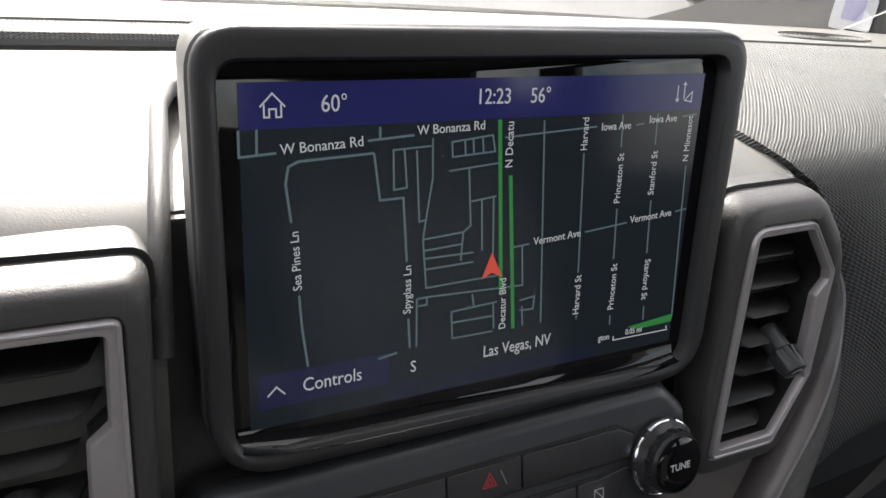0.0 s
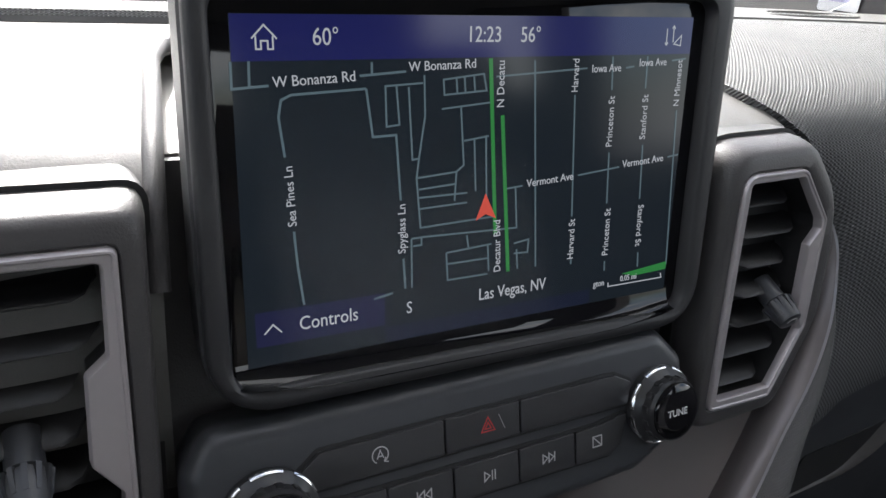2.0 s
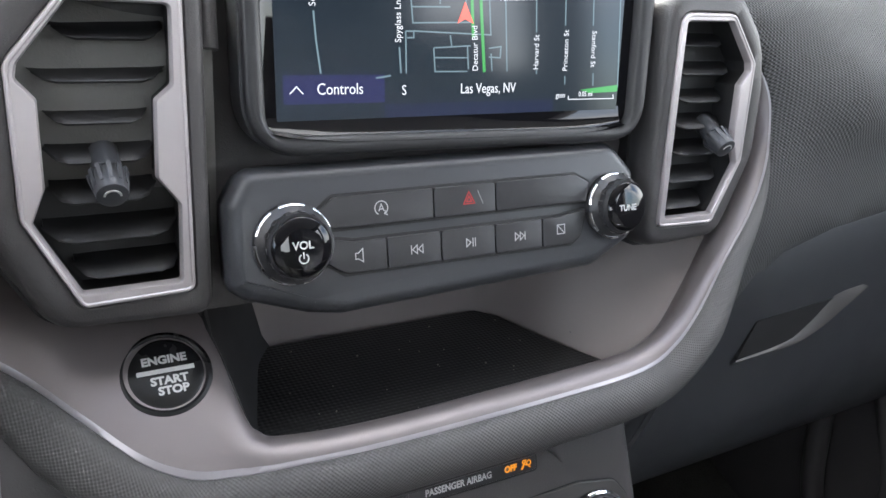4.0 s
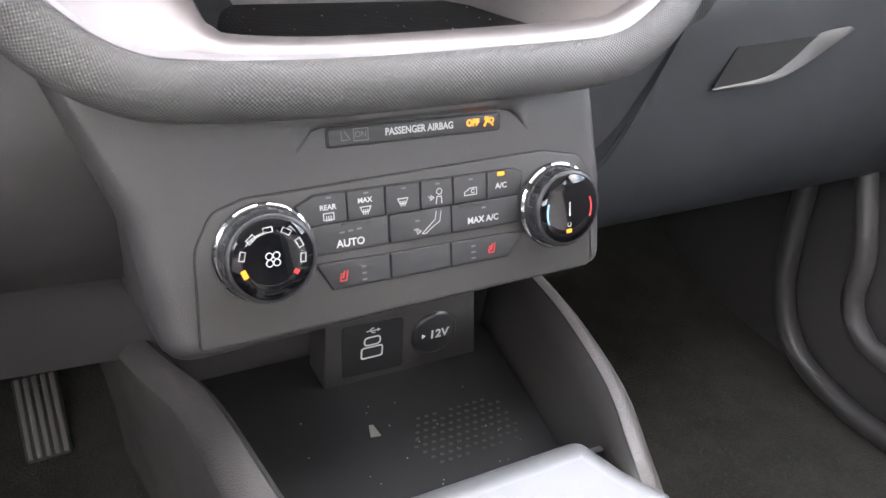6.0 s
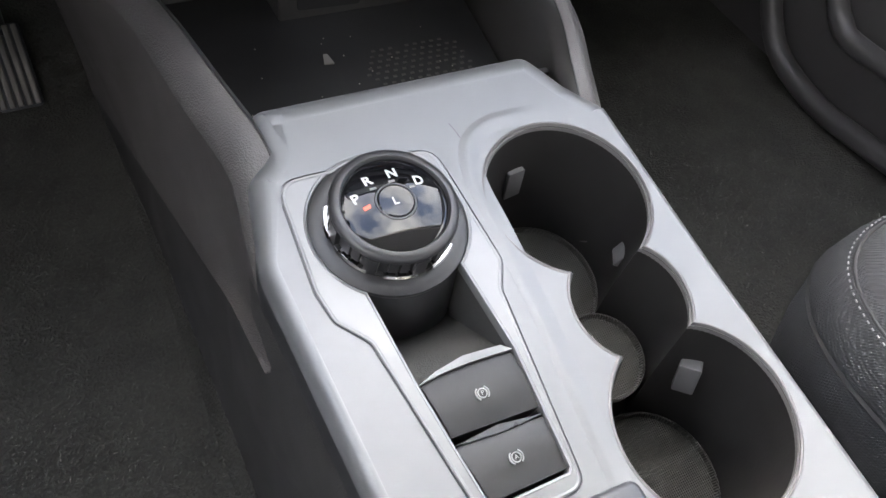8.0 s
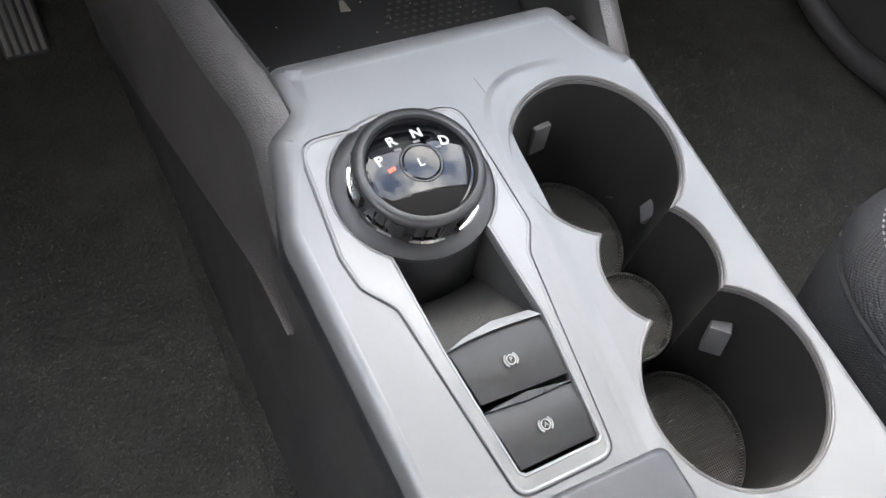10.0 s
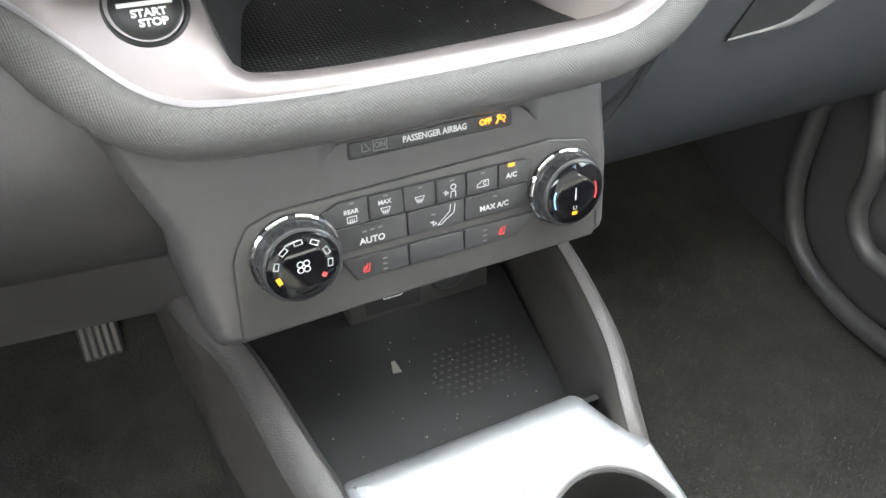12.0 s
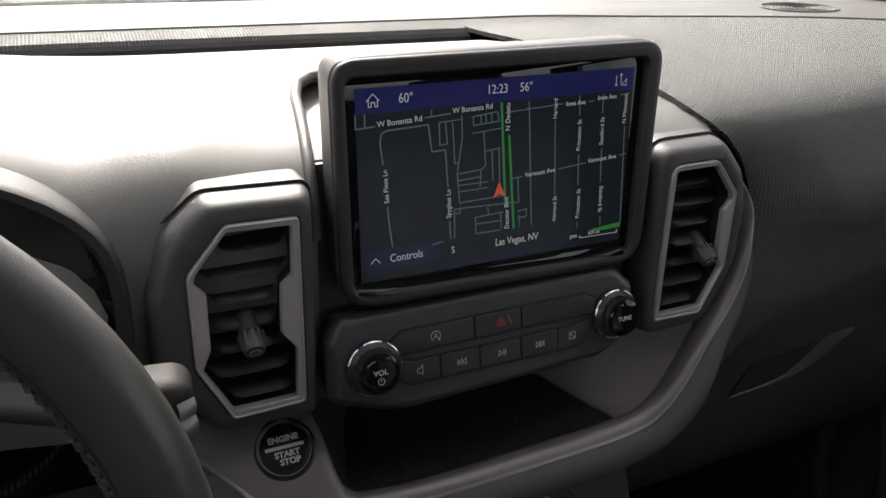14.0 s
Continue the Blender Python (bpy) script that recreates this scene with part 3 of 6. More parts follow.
INNER = [(-0.42, 0.09, 0.69), (-0.30, 0.09, 0.64), (-0.225, 0.088, 0.60), (-0.189, 0.080, 0.575), (-0.165, 0.080, 0.566), (-0.140, 0.075, 0.560), (-0.115, 0.067, 0.553), (-0.1045, 0.0285, 0.521), (-0.0995, 0.0212, 0.5142), (-0.089, 0.0185, 0.5112), (-0.044, 0.0165, 0.5095), (0.05, 0.018, 0.511), (0.100, 0.0185, 0.5132), (0.1195, 0.020, 0.5178), (0.138, 0.0235, 0.528), (0.155, 0.030, 0.5445), (0.1745, 0.039, 0.567), (0.190, 0.046, 0.587), (0.2005, 0.0515, 0.605), (0.2045, 0.0555, 0.628), (0.201, 0.060, 0.650), (0.184, 0.073, 0.672)]
band = thing("silver_band", pose(0, 0.02, 0.52), "warm silver U-shaped trim round the shelf", "trim")
E0 = spline_pairs(EDGE, 8)
I0 = spline_pairs(INNER, 8)
LAST = len(E0) - 1
rows = []
for a, b in zip(E0, I0):
    n = Vector((0, -0.55, 0.83))
    w = (b - a)
    rows.append([a - n * 0.012 - w.normalized() * 0.002, a - n * 0.002 - w.normalized() * 0.0012, a + n * 0.0004, a + w.normalized() * min(0.12 * w.length, 0.0028) + n * 0.0014, a + w * 0.3 + n * (0.0016 + 0.05 * min(0.02, w.length)), a + w * 0.6 + n * (0.0016 + 0.05 * min(0.02, w.length)), a + w * 0.9 + n * 0.0014, b, b - n * 0.003 + w.normalized() * 0.0008, b - n * 0.014])
bm = loft([r[3:] for r in rows])
bmesh.ops.transform(bm, matrix=pose(0, -0.02, -0.52), verts=bm.verts)
part("band", bm, TAUPE, band)
bm = loft([r[:4] for r in rows])
bmesh.ops.transform(bm, matrix=pose(0, -0.02, -0.52), verts=bm.verts)
part("lower_edge", bm, EDGE_HIGHLIGHT, band, "rounded lower edge in a paler tone for its highlight")
# padded roll that follows the outer edge
roll = thing("padded_roll", pose(0, 0.0, 0.49), "dimpled charcoal padded roll below the silver band", "trim")
rows = []
for i, a in enumerate(E0):
    t = (E0[min(i + 1, LAST)] - E0[max(i - 1, 0)]).normalized()
    n = Vector((0, -1, 0))
    d = t.cross(n).normalized()
    if d.z > 0 and abs(d.x) < 0.5:
        d = -d
    k = min(1.0, max(0.35, (0.70 - a.z) / 0.12)) if a.x < 0 else min(1.0, max(0.03, (0.622 - a.z) / 0.09))
    w, h = 0.0278 * k, 0.0095 * k
    rows.append([a + d * (w / 2) * (1 - math.cos(q)) + n * (h * math.sin(q) - 0.001) for q in [math.pi * 1.25 * j / 14 for j in range(15)]])
bm = loft(rows)
bmesh.ops.transform(bm, matrix=pose(0, 0, -0.49), verts=bm.verts)
part("cover", bm, KNIT, roll)
bm = tube([a + Vector((0, 0.0008, -0.0012)) for a in E0], 0.0011, 6)
bmesh.ops.transform(bm, matrix=pose(0, 0, -0.49), verts=bm.verts)
part("welt", bm, RUBBER, roll, "dark joint below the silver edge")

# shelf: back, side walls and rubber mat
shelf = thing("storage_shelf", pose(0, 0.06, 0.5), "open dash shelf with warm silver walls", "shelf")
foot = spline([(-0.106, 0.075, 0), (-0.094, 0.10, 0), (-0.07, 0.118, 0), (-0.03, 0.121, 0), (0.04, 0.120, 0), (0.066, 0.117, 0), (0.079, 0.103, 0), (0.088, 0.078, 0), (0.1, 0.053, 0), (0.121, 0.024, 0)], 50)
head = spline([(-0.112, 0.085, 0), (-0.100, 0.108, 0), (-0.075, 0.127, 0), (-0.03, 0.131, 0), (0.045, 0.130, 0), (0.078, 0.126, 0), (0.098, 0.108, 0), (0.125, 0.085, 0), (0.160, 0.064, 0), (0.2, 0.044, 0)], 50)
rows = []
for j in range(9):
    t = j / 8
    rows.append([f.lerp(h, t ** (1.5 - 0.55 * max(0, i - 30) / 19)) + Vector((0, 0, 0.496 + 0.086 * t - 0.003 * (1 - t))) for i, (f, h) in enumerate(zip(foot, head))])
bm = thick(loft(rows), 0.003)
bmesh.ops.transform(bm, matrix=pose(0, -0.06, -0.5), verts=bm.verts)
part("shelf_wall", bm, SHELFPAINT, shelf, "warm silver curved wall")
mo = [(-0.101, 0.026), (-0.097, 0.021), (-0.09, 0.0195), (-0.044, 0.0165), (0.05, 0.018), (0.103, 0.029), (0.108, 0.034), (0.098, 0.052), (0.0865, 0.078), (0.078, 0.105), (0.066, 0.118), (-0.07, 0.118), (-0.094, 0.1), (-0.106, 0.075)]
part("shelf_floor", slab([(x * 1.02, y - 0.06 + (y - 0.06) * 0.04) for x, y in mo], -0.014, -0.006), RUBBER, shelf)
up_e = spline([(-0.0815, 0.1185, 0.565), (-0.101, 0.097, 0.562), (-0.1125, 0.067, 0.5525), (-0.1085, 0.045, 0.5345), (-0.1035, 0.0235, 0.5155), (-0.0985, 0.0205, 0.5125)], 24)
dn_e = spline([(-0.069, 0.1165, 0.498), (-0.080, 0.098, 0.498), (-0.0895, 0.067, 0.498), (-0.0955, 0.045, 0.498), (-0.0975, 0.0265, 0.498), (-0.0945, 0.0225, 0.498)], 24)
rows = []
for a, c in zip(up_e, dn_e):
    rows.append([a + Vector((-0.001, 0, -0.001)), a + Vector((0.0012, 0.0004, 0.0008)), a.lerp(c, 0.12), a.lerp(c, 0.5) + Vector((-0.0015, 0, 0)), a.lerp(c, 0.88), c + Vector((0.003, 0.001, 0))])
bm = thick(loft(rows), 0.0015)
bmesh.ops.transform(bm, matrix=pose(0, -0.06, -0.5), verts=bm.verts)
part("side_lip", bm, RUBBER, shelf, "black rubber side wall")
mat_ = tagged(part("rubber_mat", slab(inset(fillet(mo, 0.006), 0.001), 0.4945, 0.4985, 0.0012), TREAD), "thin black ribbed rubber mat in the shelf", "mat")

# ---- climate pod ----
pod = thing("centre_stack", leaning(0, -0.0017, 0.424, 15.5), "grained black centre stack with soft corners", "centre stack")
po = fillet([(-0.137, -0.062), (0.123, -0.055), (0.121, 0.0), (0.110, 0.075), (-0.17, 0.075), (-0.145, 0.01)], [0.02, 0.012, 0.01, 0.0, 0.0, 0.04], 6)
levels = [(inset(po, -0.004), -0.15)] + [(inset(po, 0.012 * (1 - math.cos(a))), -0.0145 + 0.012 * math.sin(a)) for a in [math.pi / 2 * k / 5 for k in range(6)]]
part("body", stack(levels), PLASTIC, pod)
brow = spline([(-0.068, 0.034, 0), (-0.0615, 0.042, 0), (-0.054, 0.0474, 0), (-0.02, 0.0484, 0), (0.03, 0.0488, 0), (0.049, 0.0484, 0), (0.057, 0.044, 0), (0.066, 0.034, 0)], 40)
rows = []
for j, p in enumerate(brow):
    h = min(1, j / 9, (39 - j) / 9) ** 1.5
    rows.append([p + Vector((0, dy, dz * h - 0.0026)) for dy, dz in ((0.026, 0.0), (0.018, 0.005), (0.009, 0.0105), (0.004, 0.0118), (0.001, 0.011), (-0.001, 0.008), (-0.002, 0.003), (-0.0024, -0.002))])
part("brow", loft(rows), PLASTIC, pod, "moulded brow over the airbag indicator")

# ---- centre console ----
con = thing("centre_console", pose(0, -0.1042, 0.2985, 12), "centre console with a satin silver top plate", "console")
CUPS = [(49 * mm, -67 * mm, 44.5 * mm), (50 * mm, -130 * mm, 31 * mm), (53 * mm, -194.5 * mm, 46 * mm)]


def cup_outline(grow=0.0):
    """The joined outline of three overlapping round wells."""
    pts = []
    cs = [(x, y, r + grow) for x, y, r in CUPS]

    def meet(a, b):
        d = math.hypot(b[0] - a[0], b[1] - a[1])
        k = (a[2] ** 2 - b[2] ** 2 + d * d) / (2 * d)
        h = math.sqrt(max(a[2] ** 2 - k * k, 0))
        ux, uy = (b[0] - a[0]) / d, (b[1] - a[1]) / d
        px, py = a[0] + ux * k, a[1] + uy * k
        return (px - uy * h, py + ux * h), (px + uy * h, py - ux * h)

    def arc(c, p, q, n):
        a0, a1 = math.atan2(p[1] - c[1], p[0] - c[0]), math.atan2(q[1] - c[1], q[0] - c[0])
        if a1 <= a0:
            a1 += 2 * math.pi
        return [(c[0] + c[2] * math.cos(a0 + (a1 - a0) * k / n), c[1] + c[2] * math.sin(a0 + (a1 - a0) * k / n)) for k in range(n)]

    r1, l1 = meet(cs[0], cs[1])
    r2, l2 = meet(cs[1], cs[2])
    if r1[0] < l1[0]:
        r1, l1 = l1, r1
    if r2[0] < l2[0]:
        r2, l2 = l2, r2
    return arc(cs[0], r1, l1, 80) + arc(cs[1], l1, l2, 20) + arc(cs[2], l2, r2, 80) + arc(cs[1], r2, r1, 20)


BEZEL = fillet([(-91.5 * mm, -18.5 * mm), (-94 * mm, -78 * mm), (-91 * mm, -94 * mm), (-79.5 * mm, -108 * mm), (-65 * mm, -199 * mm), (-18.5 * mm, -199 * mm), (-11.2 * mm, -104 * mm), (-3.8 * mm, -90 * mm), (-9.5 * mm, -20 * mm)], [12 * mm, 12 * mm, 8 * mm, 10 * mm, 8 * mm, 8 * mm, 8 * mm, 8 * mm, 12 * mm], 5)
plate_o = fillet([(-88 * mm, 27 * mm), (-91 * mm, -2 * mm), (-101 * mm, -12 * mm), (-111 * mm, -60 * mm), (-96 * mm, -290 * mm), (118 * mm, -290 * mm), (106.5 * mm, -130 * mm), (101.5 * mm, -18 * mm), (86 * mm, 1 * mm), (72 * mm, 27 * mm)], [6 * mm, 6 * mm, 8 * mm, 30 * mm, 4 * mm, 4 * mm, 30 * mm, 10 * mm, 6 * mm, 10 * mm], 5)


def plate_ring(d):
    """The plate's outline moved inwards, twice as far along its front edge."""
    return [q if p[1] < -0.02 else w for p, q, w in zip(plate_o, inset(plate_o, d), inset(plate_o, d * 2.0))]


part("top_plate", pierced(plate_ring(0.006), [cup_outline(0.002), inset(BEZEL, -0.0009)], -0.006, 0.0), SILVER, con, "satin silver plate")
part("plate_edge", frame_ring([(plate_ring(0.0078), -0.004), (plate_ring(0.0072), -0.0004), (plate_ring(0.0062), 0.00003), (plate_ring(0.0044), -0.0002), (plate_ring(0.003), -0.0007), (plate_ring(0.0014), -0.002), (plate_ring(0.0003), -0.0038), (inset(plate_o, -0.001), -0.0065), (inset(plate_o, -0.0018), -0.0115), (inset(plate_o, 0.002), -0.0115)]), SILVER, con, "rolled silver edge")
part("plate_skirt", frame_ring([(inset(plate_o, 0.004), -0.010), (inset(plate_o, 0.0005), -0.0112), (inset(plate_o, -0.0015), -0.034), (inset(plate_o, 0.004), -0.034)]), BUTTON, con, "black skirt under the silver edge")
for s in (-1, 1):
    prof = ((0.103, -0.012), (0.108, -0.03), (0.113, -0.08), (0.119, -0.16), (0.129, -0.27), (0.138, -0.33))
    side = [[(s * (x + d), y, z) for x, z in prof] for y, d in ((-0.45, -0.002), (-0.3, 0.008 if s > 0 else -0.007), (-0.15, 0.004 if s > 0 else -0.003), (-0.05, 0.0), (0.0, -0.002))]
    part("side_panel", thick(loft(side), 0.004), LOWSIDE, con, "grained black side panel")
    side = []
    for j in range(16):
        y = -0.55 + 0.91 * j / 15
        xs = 0.1085 + 0.0617 * max(-0.03, y + 0.135)
        fl = 0.134 + 0.05 * max(0, y - 0.1)
        side.append([(s * (xs - 0.003), y, 0.215), (s * xs, y, 0.2035), (s * (xs + 0.002), y, 0.19), (s * (xs * 0.6 + fl * 0.4), y, 0.12), (s * (xs * 0.25 + fl * 0.75), y, 0.05), (s * fl, y, -0.01)])
    bm = thick(loft(side), 0.003)
    bmesh.ops.transform(bm, matrix=pose(0, -0.1042, 0.2985, 12).inverted(), verts=bm.verts)
    part("lower_panel", bm, LOWSIDE, con, "dark grained lower panel")

# ---- steering wheel ----
sw = thing("steering_wheel", pose(-0.38, -0.1, 0.62, 90 - 18, 0, 0), "black leather steering wheel", "steering wheel")
part("rim", tube([(0.178 * math.cos(2 * math.pi * k / 72), 0.178 * math.sin(2 * math.pi * k / 72), 0) for k in range(72)], 0.0155, 16, closed=True), RIMSKIN, sw, "smooth black leather rim")
part("hub", lathe([(0.0, 0.01), (0.06, 0.006), (0.075, -0.01), (0.07, -0.05), (0.0, -0.05)], 32), PANEL, sw)
seam_r = [(0.1665 * math.cos(2 * math.pi * k / 144), 0.1665 * math.sin(2 * math.pi * k / 144), 0.0105) for k in range(144)]
part("seam", tube(seam_r, 0.0009, 6, closed=True), RUBBER, sw, "dark seam along the rim")
st = bmesh.new()
for k in range(200):
    a = 2 * math.pi * k / 200
    tube([((q * math.cos(a + d)), (q * math.sin(a + d)), z) for q, d, z in ((0.1655, 0.0, 0.0095), (0.1630, 0.004, 0.0045), (0.1622, 0.008, -0.001), (0.1628, 0.012, -0.006))], 0.0013, 5, bm=st)
part("stitching", st, RIMSKIN, sw, "dark cross stitching")["kind"] = "stuff"
for a in (0, 180, 270):
    part("spoke", slab(fillet(rect(0.06, -0.018, 0.172, 0.018), 0.004), -0.02, -0.005, 0.003), PANEL, sw, m=pose(0, 0, 0, 0, 0, a))

# ---- dash front behind the panels ----
rows = [[(x, y, z) for y, z in ((0.089, 0.699), (0.087, 0.66), (0.072, 0.635), (0.062, 0.62), (0.062, 0.56), (0.10, 0.55))] for x in (-0.112, -0.05, 0.0, 0.06, 0.112)]
dpart("recess_panel", thick(loft(rows), 0.004), PLASTIC, "black recess behind the screen")

# ---- touch screen ----
screen = thing("touch_screen", leaning(0, 0.0503, 0.7, 8.8), "grey-framed touch screen showing a dark road map", "screen")
HOUSE = fillet([(-97.6 * mm, 65 * mm), (-98.6 * mm, -71 * mm), (103.5 * mm, -73 * mm), (109.5 * mm, 66.8 * mm)], [14 * mm, 24 * mm, 22 * mm, 14 * mm], 8)
RIMIN = fillet([(-91 * mm, 55.5 * mm), (-90.8 * mm, -63 * mm), (96 * mm, -66 * mm), (99.4 * mm, 57.6 * mm)], [7 * mm, 9 * mm, 9 * mm, 7 * mm], 8)
part("housing", frame_ring([(inset(HOUSE, 6 * mm), -27 * mm), (inset(HOUSE, 4.5 * mm), -20 * mm), (inset(HOUSE, 0.8 * mm), -0.2 * mm), (inset(HOUSE, 0.8 * mm), 0.4 * mm), (HOUSE, 0.5 * mm), (HOUSE, 2.4 * mm), (inset(HOUSE, 0.4 * mm), 3.7 * mm), (inset(HOUSE, 1.3 * mm), 4.5 * mm), (inset(HOUSE, 4 * mm), 4.8 * mm), (inset(RIMIN, -1 * mm), 4.2 * mm), (RIMIN, 3 * mm), (inset(RIMIN, 0.3 * mm), -5 * mm), (inset(RIMIN, 0.3 * mm), -27 * mm)]), SHELL, screen, "satin dark grey housing")
part("back_cover", frame_ring([([(x, y + (3 * mm if y > 0.03 else 0)) for x, y in inset(HOUSE, 3.4 * mm)], -32 * mm), ([(x, y + (3 * mm if y > 0.03 else 0)) for x, y in inset(HOUSE, 1.6 * mm)], -25 * mm), ([(x, y + (1.6 * mm if y > 0.03 else 0)) for x, y in inset(HOUSE, 0.3 * mm)], -14 * mm), (inset(HOUSE, -0.6 * mm), -1.5 * mm), (inset(HOUSE, 0.4 * mm), -0.4 * mm), (inset(HOUSE, 4 * mm), -0.4 * mm), (inset(HOUSE, 4 * mm), -32 * mm)]), surface("grained_shell", (0.04, 0.04, 0.042), 0.4, grain=0.00015, size=1400), screen, "grained outer shell")
part("back_plate", slab(inset(HOUSE, 4 * mm), -32 * mm, -28 * mm), PLASTIC, screen)
part("bezel", slab(inset(RIMIN, 0.2 * mm), -6 * mm, -1.4 * mm, 0.5 * mm), GLOSS, screen, "piano black bezel")
lip_rows = []
for k in range(25):
    t = k / 24
    x = (-89 + 180 * t) * mm
    c = min(1, 5.5 * t, 5.5 * (1 - t)) ** 0.6
    d = 3.2 * mm * t
    lip_rows.append([(x, -56 * mm, -1.3 * mm), (x, -57.6 * mm - 0.2 * d, -1.0 * mm), (x, -59.2 * mm - 0.5 * mm * c - 0.5 * d, -0.5 * mm), (x, -60.4 * mm - 1.6 * mm * c - 0.8 * d, 0.3 * mm), (x, -61 * mm - 2.8 * mm * c - d, 1.6 * mm), (x, -61.4 * mm - 3.6 * mm * c - d, 3.6 * mm), (x, -61.6 * mm - 4.1 * mm * c - d, 4.8 * mm), (x, -62 * mm - 4.4 * mm * c - d, 3.5 * mm)])
part("lip", thick(loft(lip_rows), 0.8 * mm), GLOSS, screen, "glossy black lower lip")
LCD = glow("map_ground", (0.026, 0.037, 0.05), 0.15, 0.12)
BAR = glow("status_blue", (0.035, 0.04, 0.23), 0.14, 0.12)
ROAD = glow("map_road", (0.2, 0.29, 0.33), 0.17, 0.15)
GREEN = glow("map_green", (0.06, 0.38, 0.09), 0.2, 0.15)
WHITE = glow("screen_white", (0.66, 0.68, 0.72), 0.24, 0.15)
MARK = glow("map_arrow", (0.9, 0.12, 0.08), 0.25, 0.15)
disp = part("display", slab([(-85 * mm, -57.5 * mm), (89.5 * mm, -57.5 * mm), (92.2 * mm, 51.3 * mm), (-84.4 * mm, 49.6 * mm)], -1.6 * mm, -1.0 * mm), LCD, screen, "dark lit map", smooth=0)
part("status_bar", fill([(-84.4 * mm, 36.5 * mm), (91.8 * mm, 37.8 * mm), (92.1 * mm, 51.2 * mm), (-84.3 * mm, 49.5 * mm)], -1.0 * mm, -0.9 * mm), BAR, disp, "blue status bar", smooth=0)
part("control_bar", fill(rect(-82 * mm, -51 * mm, -38 * mm, -39.5 * mm), -1.0 * mm, -0.92 * mm), glow("bar_blue", (0.05, 0.055, 0.16), 0.11, 0.12), disp, "blue button bar", smooth=0)
# plain strip standing in for a slight bluish glow at the bottom
part("low_glow", fill(rect(-38 * mm, -57.4 * mm, 50 * mm, -51.8 * mm), -1.0 * mm, -0.95 * mm), glow("low_glow_blue", (0.03, 0.04, 0.085), 0.13, 0.12), disp, "faint bluish glow low on the display", smooth=0)


def mmline(*v):
    return [(v[i] * mm, v[i + 1] * mm) for i in range(0, len(v), 2)]


west = [mmline(-84.7, 36.5, -84.8, 28.9, -74, 29.6), mmline(-79.5, 36.6, -79.7, 29.5), mmline(-45.6, 31.9, -29.8, 33), mmline(-41.5, 36, -41.5, 32.5), mmline(-43.5, 28, -67.5, 26.8, -70.6, 25.4, -71.6, 20.4, -70.2, 8.5), mmline(-68.4, -14.7, -67.7, -25.8, -66.1, -39), mmline(-43.5, 28, -41.5, 13, -33.4, 13.2, -31.9, -8.3), mmline(-31, -28.3, -30.3, -39.1), mmline(-42, -41, -35, -40)]
part("street_net", stroke(west, 0.75 * mm, -1.0 * mm, -0.88 * mm), ROAD, disp, "grey streets on the map", smooth=0)["kind"] = "stuff"
mid = [mmline(-37, 28.6, -36.7, 16, -32.2, 16.4, -33.2, 28.7), mmline(-37.4, 28.6, -23.8, 29.3), mmline(-28.9, 28.2, -27.6, 4.8, -25.2, 5.1, -23, 18.8, -23.3, 31.8), mmline(-25.2, 5.1, -26.1, -1.4, -24.6, -18.4, 4.8, -17.5), mmline(-26.1, -1.4, -11, -0.4, -11.6, -10.4), mmline(-25.3, -5.3, -11.4, -4.5), mmline(-25.3, -8.1, -6.6, -8), mmline(-25, -11.9, -6.6, -11.4), mmline(-16.3, 30.2, -15.9, 25.3, 0.2, 26.3, -1, 31.8, -16.3, 30.2), mmline(-11.5, 30.4, -11.1, 25.8), mmline(-8.4, 30.8, -8, 25.8), mmline(-4.8, 31, -4.3, 26), mmline(-16.9, 20.8, 1.8, 22.3), mmline(-9.6, 21.1, -8.2, 1.6, -11, -0.4), mmline(-8.3, 9.9, 1.5, 11), mmline(-4.2, 10.3, -3.3, -7.8), mmline(0.4, 10.9, 1.2, -10.3)]
part("street_net", stroke(mid, 0.6 * mm, -1.0 * mm, -0.87 * mm), ROAD, disp, smooth=0)["kind"] = "stuff"
low = [mmline(-28, -21.8, -27.8, -39.2), mmline(-28, -21.8, -24.2, -21.8, -24.2, -24.4, -27.4, -24.5), mmline(-24.6, -21.7, 14.3, -22.7, 13.2, -7.6), mmline(-14.6, -28.5, -13.9, -38.5, 2.4, -38.5), mmline(-14.6, -28.5, 3.8, -27.5), mmline(-14.4, -32.6, 2.8, -32.6), mmline(-6.5, -23.1, -5.7, -27.8), mmline(2.2, -27.3, 2.9, -37.5), mmline(13.3, -28.5, 19.8, -27.7, 19.5, -32.6, 13.4, -32.3), mmline(14.6, -30.8, 15.3, -38.5)]
part("street_net", stroke(low, 0.6 * mm, -1.0 * mm, -0.86 * mm), ROAD, disp, smooth=0)["kind"] = "stuff"
east = [mmline(3.8, 30.8, 42.3, 33), mmline(60.3, 32.9, 64.2, 33.4), mmline(82.7, 35.3, 90, 36), mmline(19.4, 36, 23.4, -38.7), mmline(37.4, 23.8, 39.1, -21.2), mmline(53.8, 37, 54.3, 25), mmline(55, 1.9, 55.6, -17.8), mmline(70.5, 37, 70.6, 25.2), mmline(71.5, 3.8, 72.2, -17.5), mmline(73.6, -39.7, 73.9, -45.7), mmline(87.6, 16.4, 89.6, -46.9), mmline(9.5, -8, 16.2, -7.5), mmline(40.8, -5.7, 60.5, -4), mmline(84.9, -1.8, 90.7, -1.2), mmline(39.8, -38, 39.9, -40), mmline(56.5, -41, 56.7, -45)]
part("street_net", stroke(east, 0.6 * mm, -1.0 * mm, -0.85 * mm), ROAD, disp, smooth=0)["kind"] = "stuff"
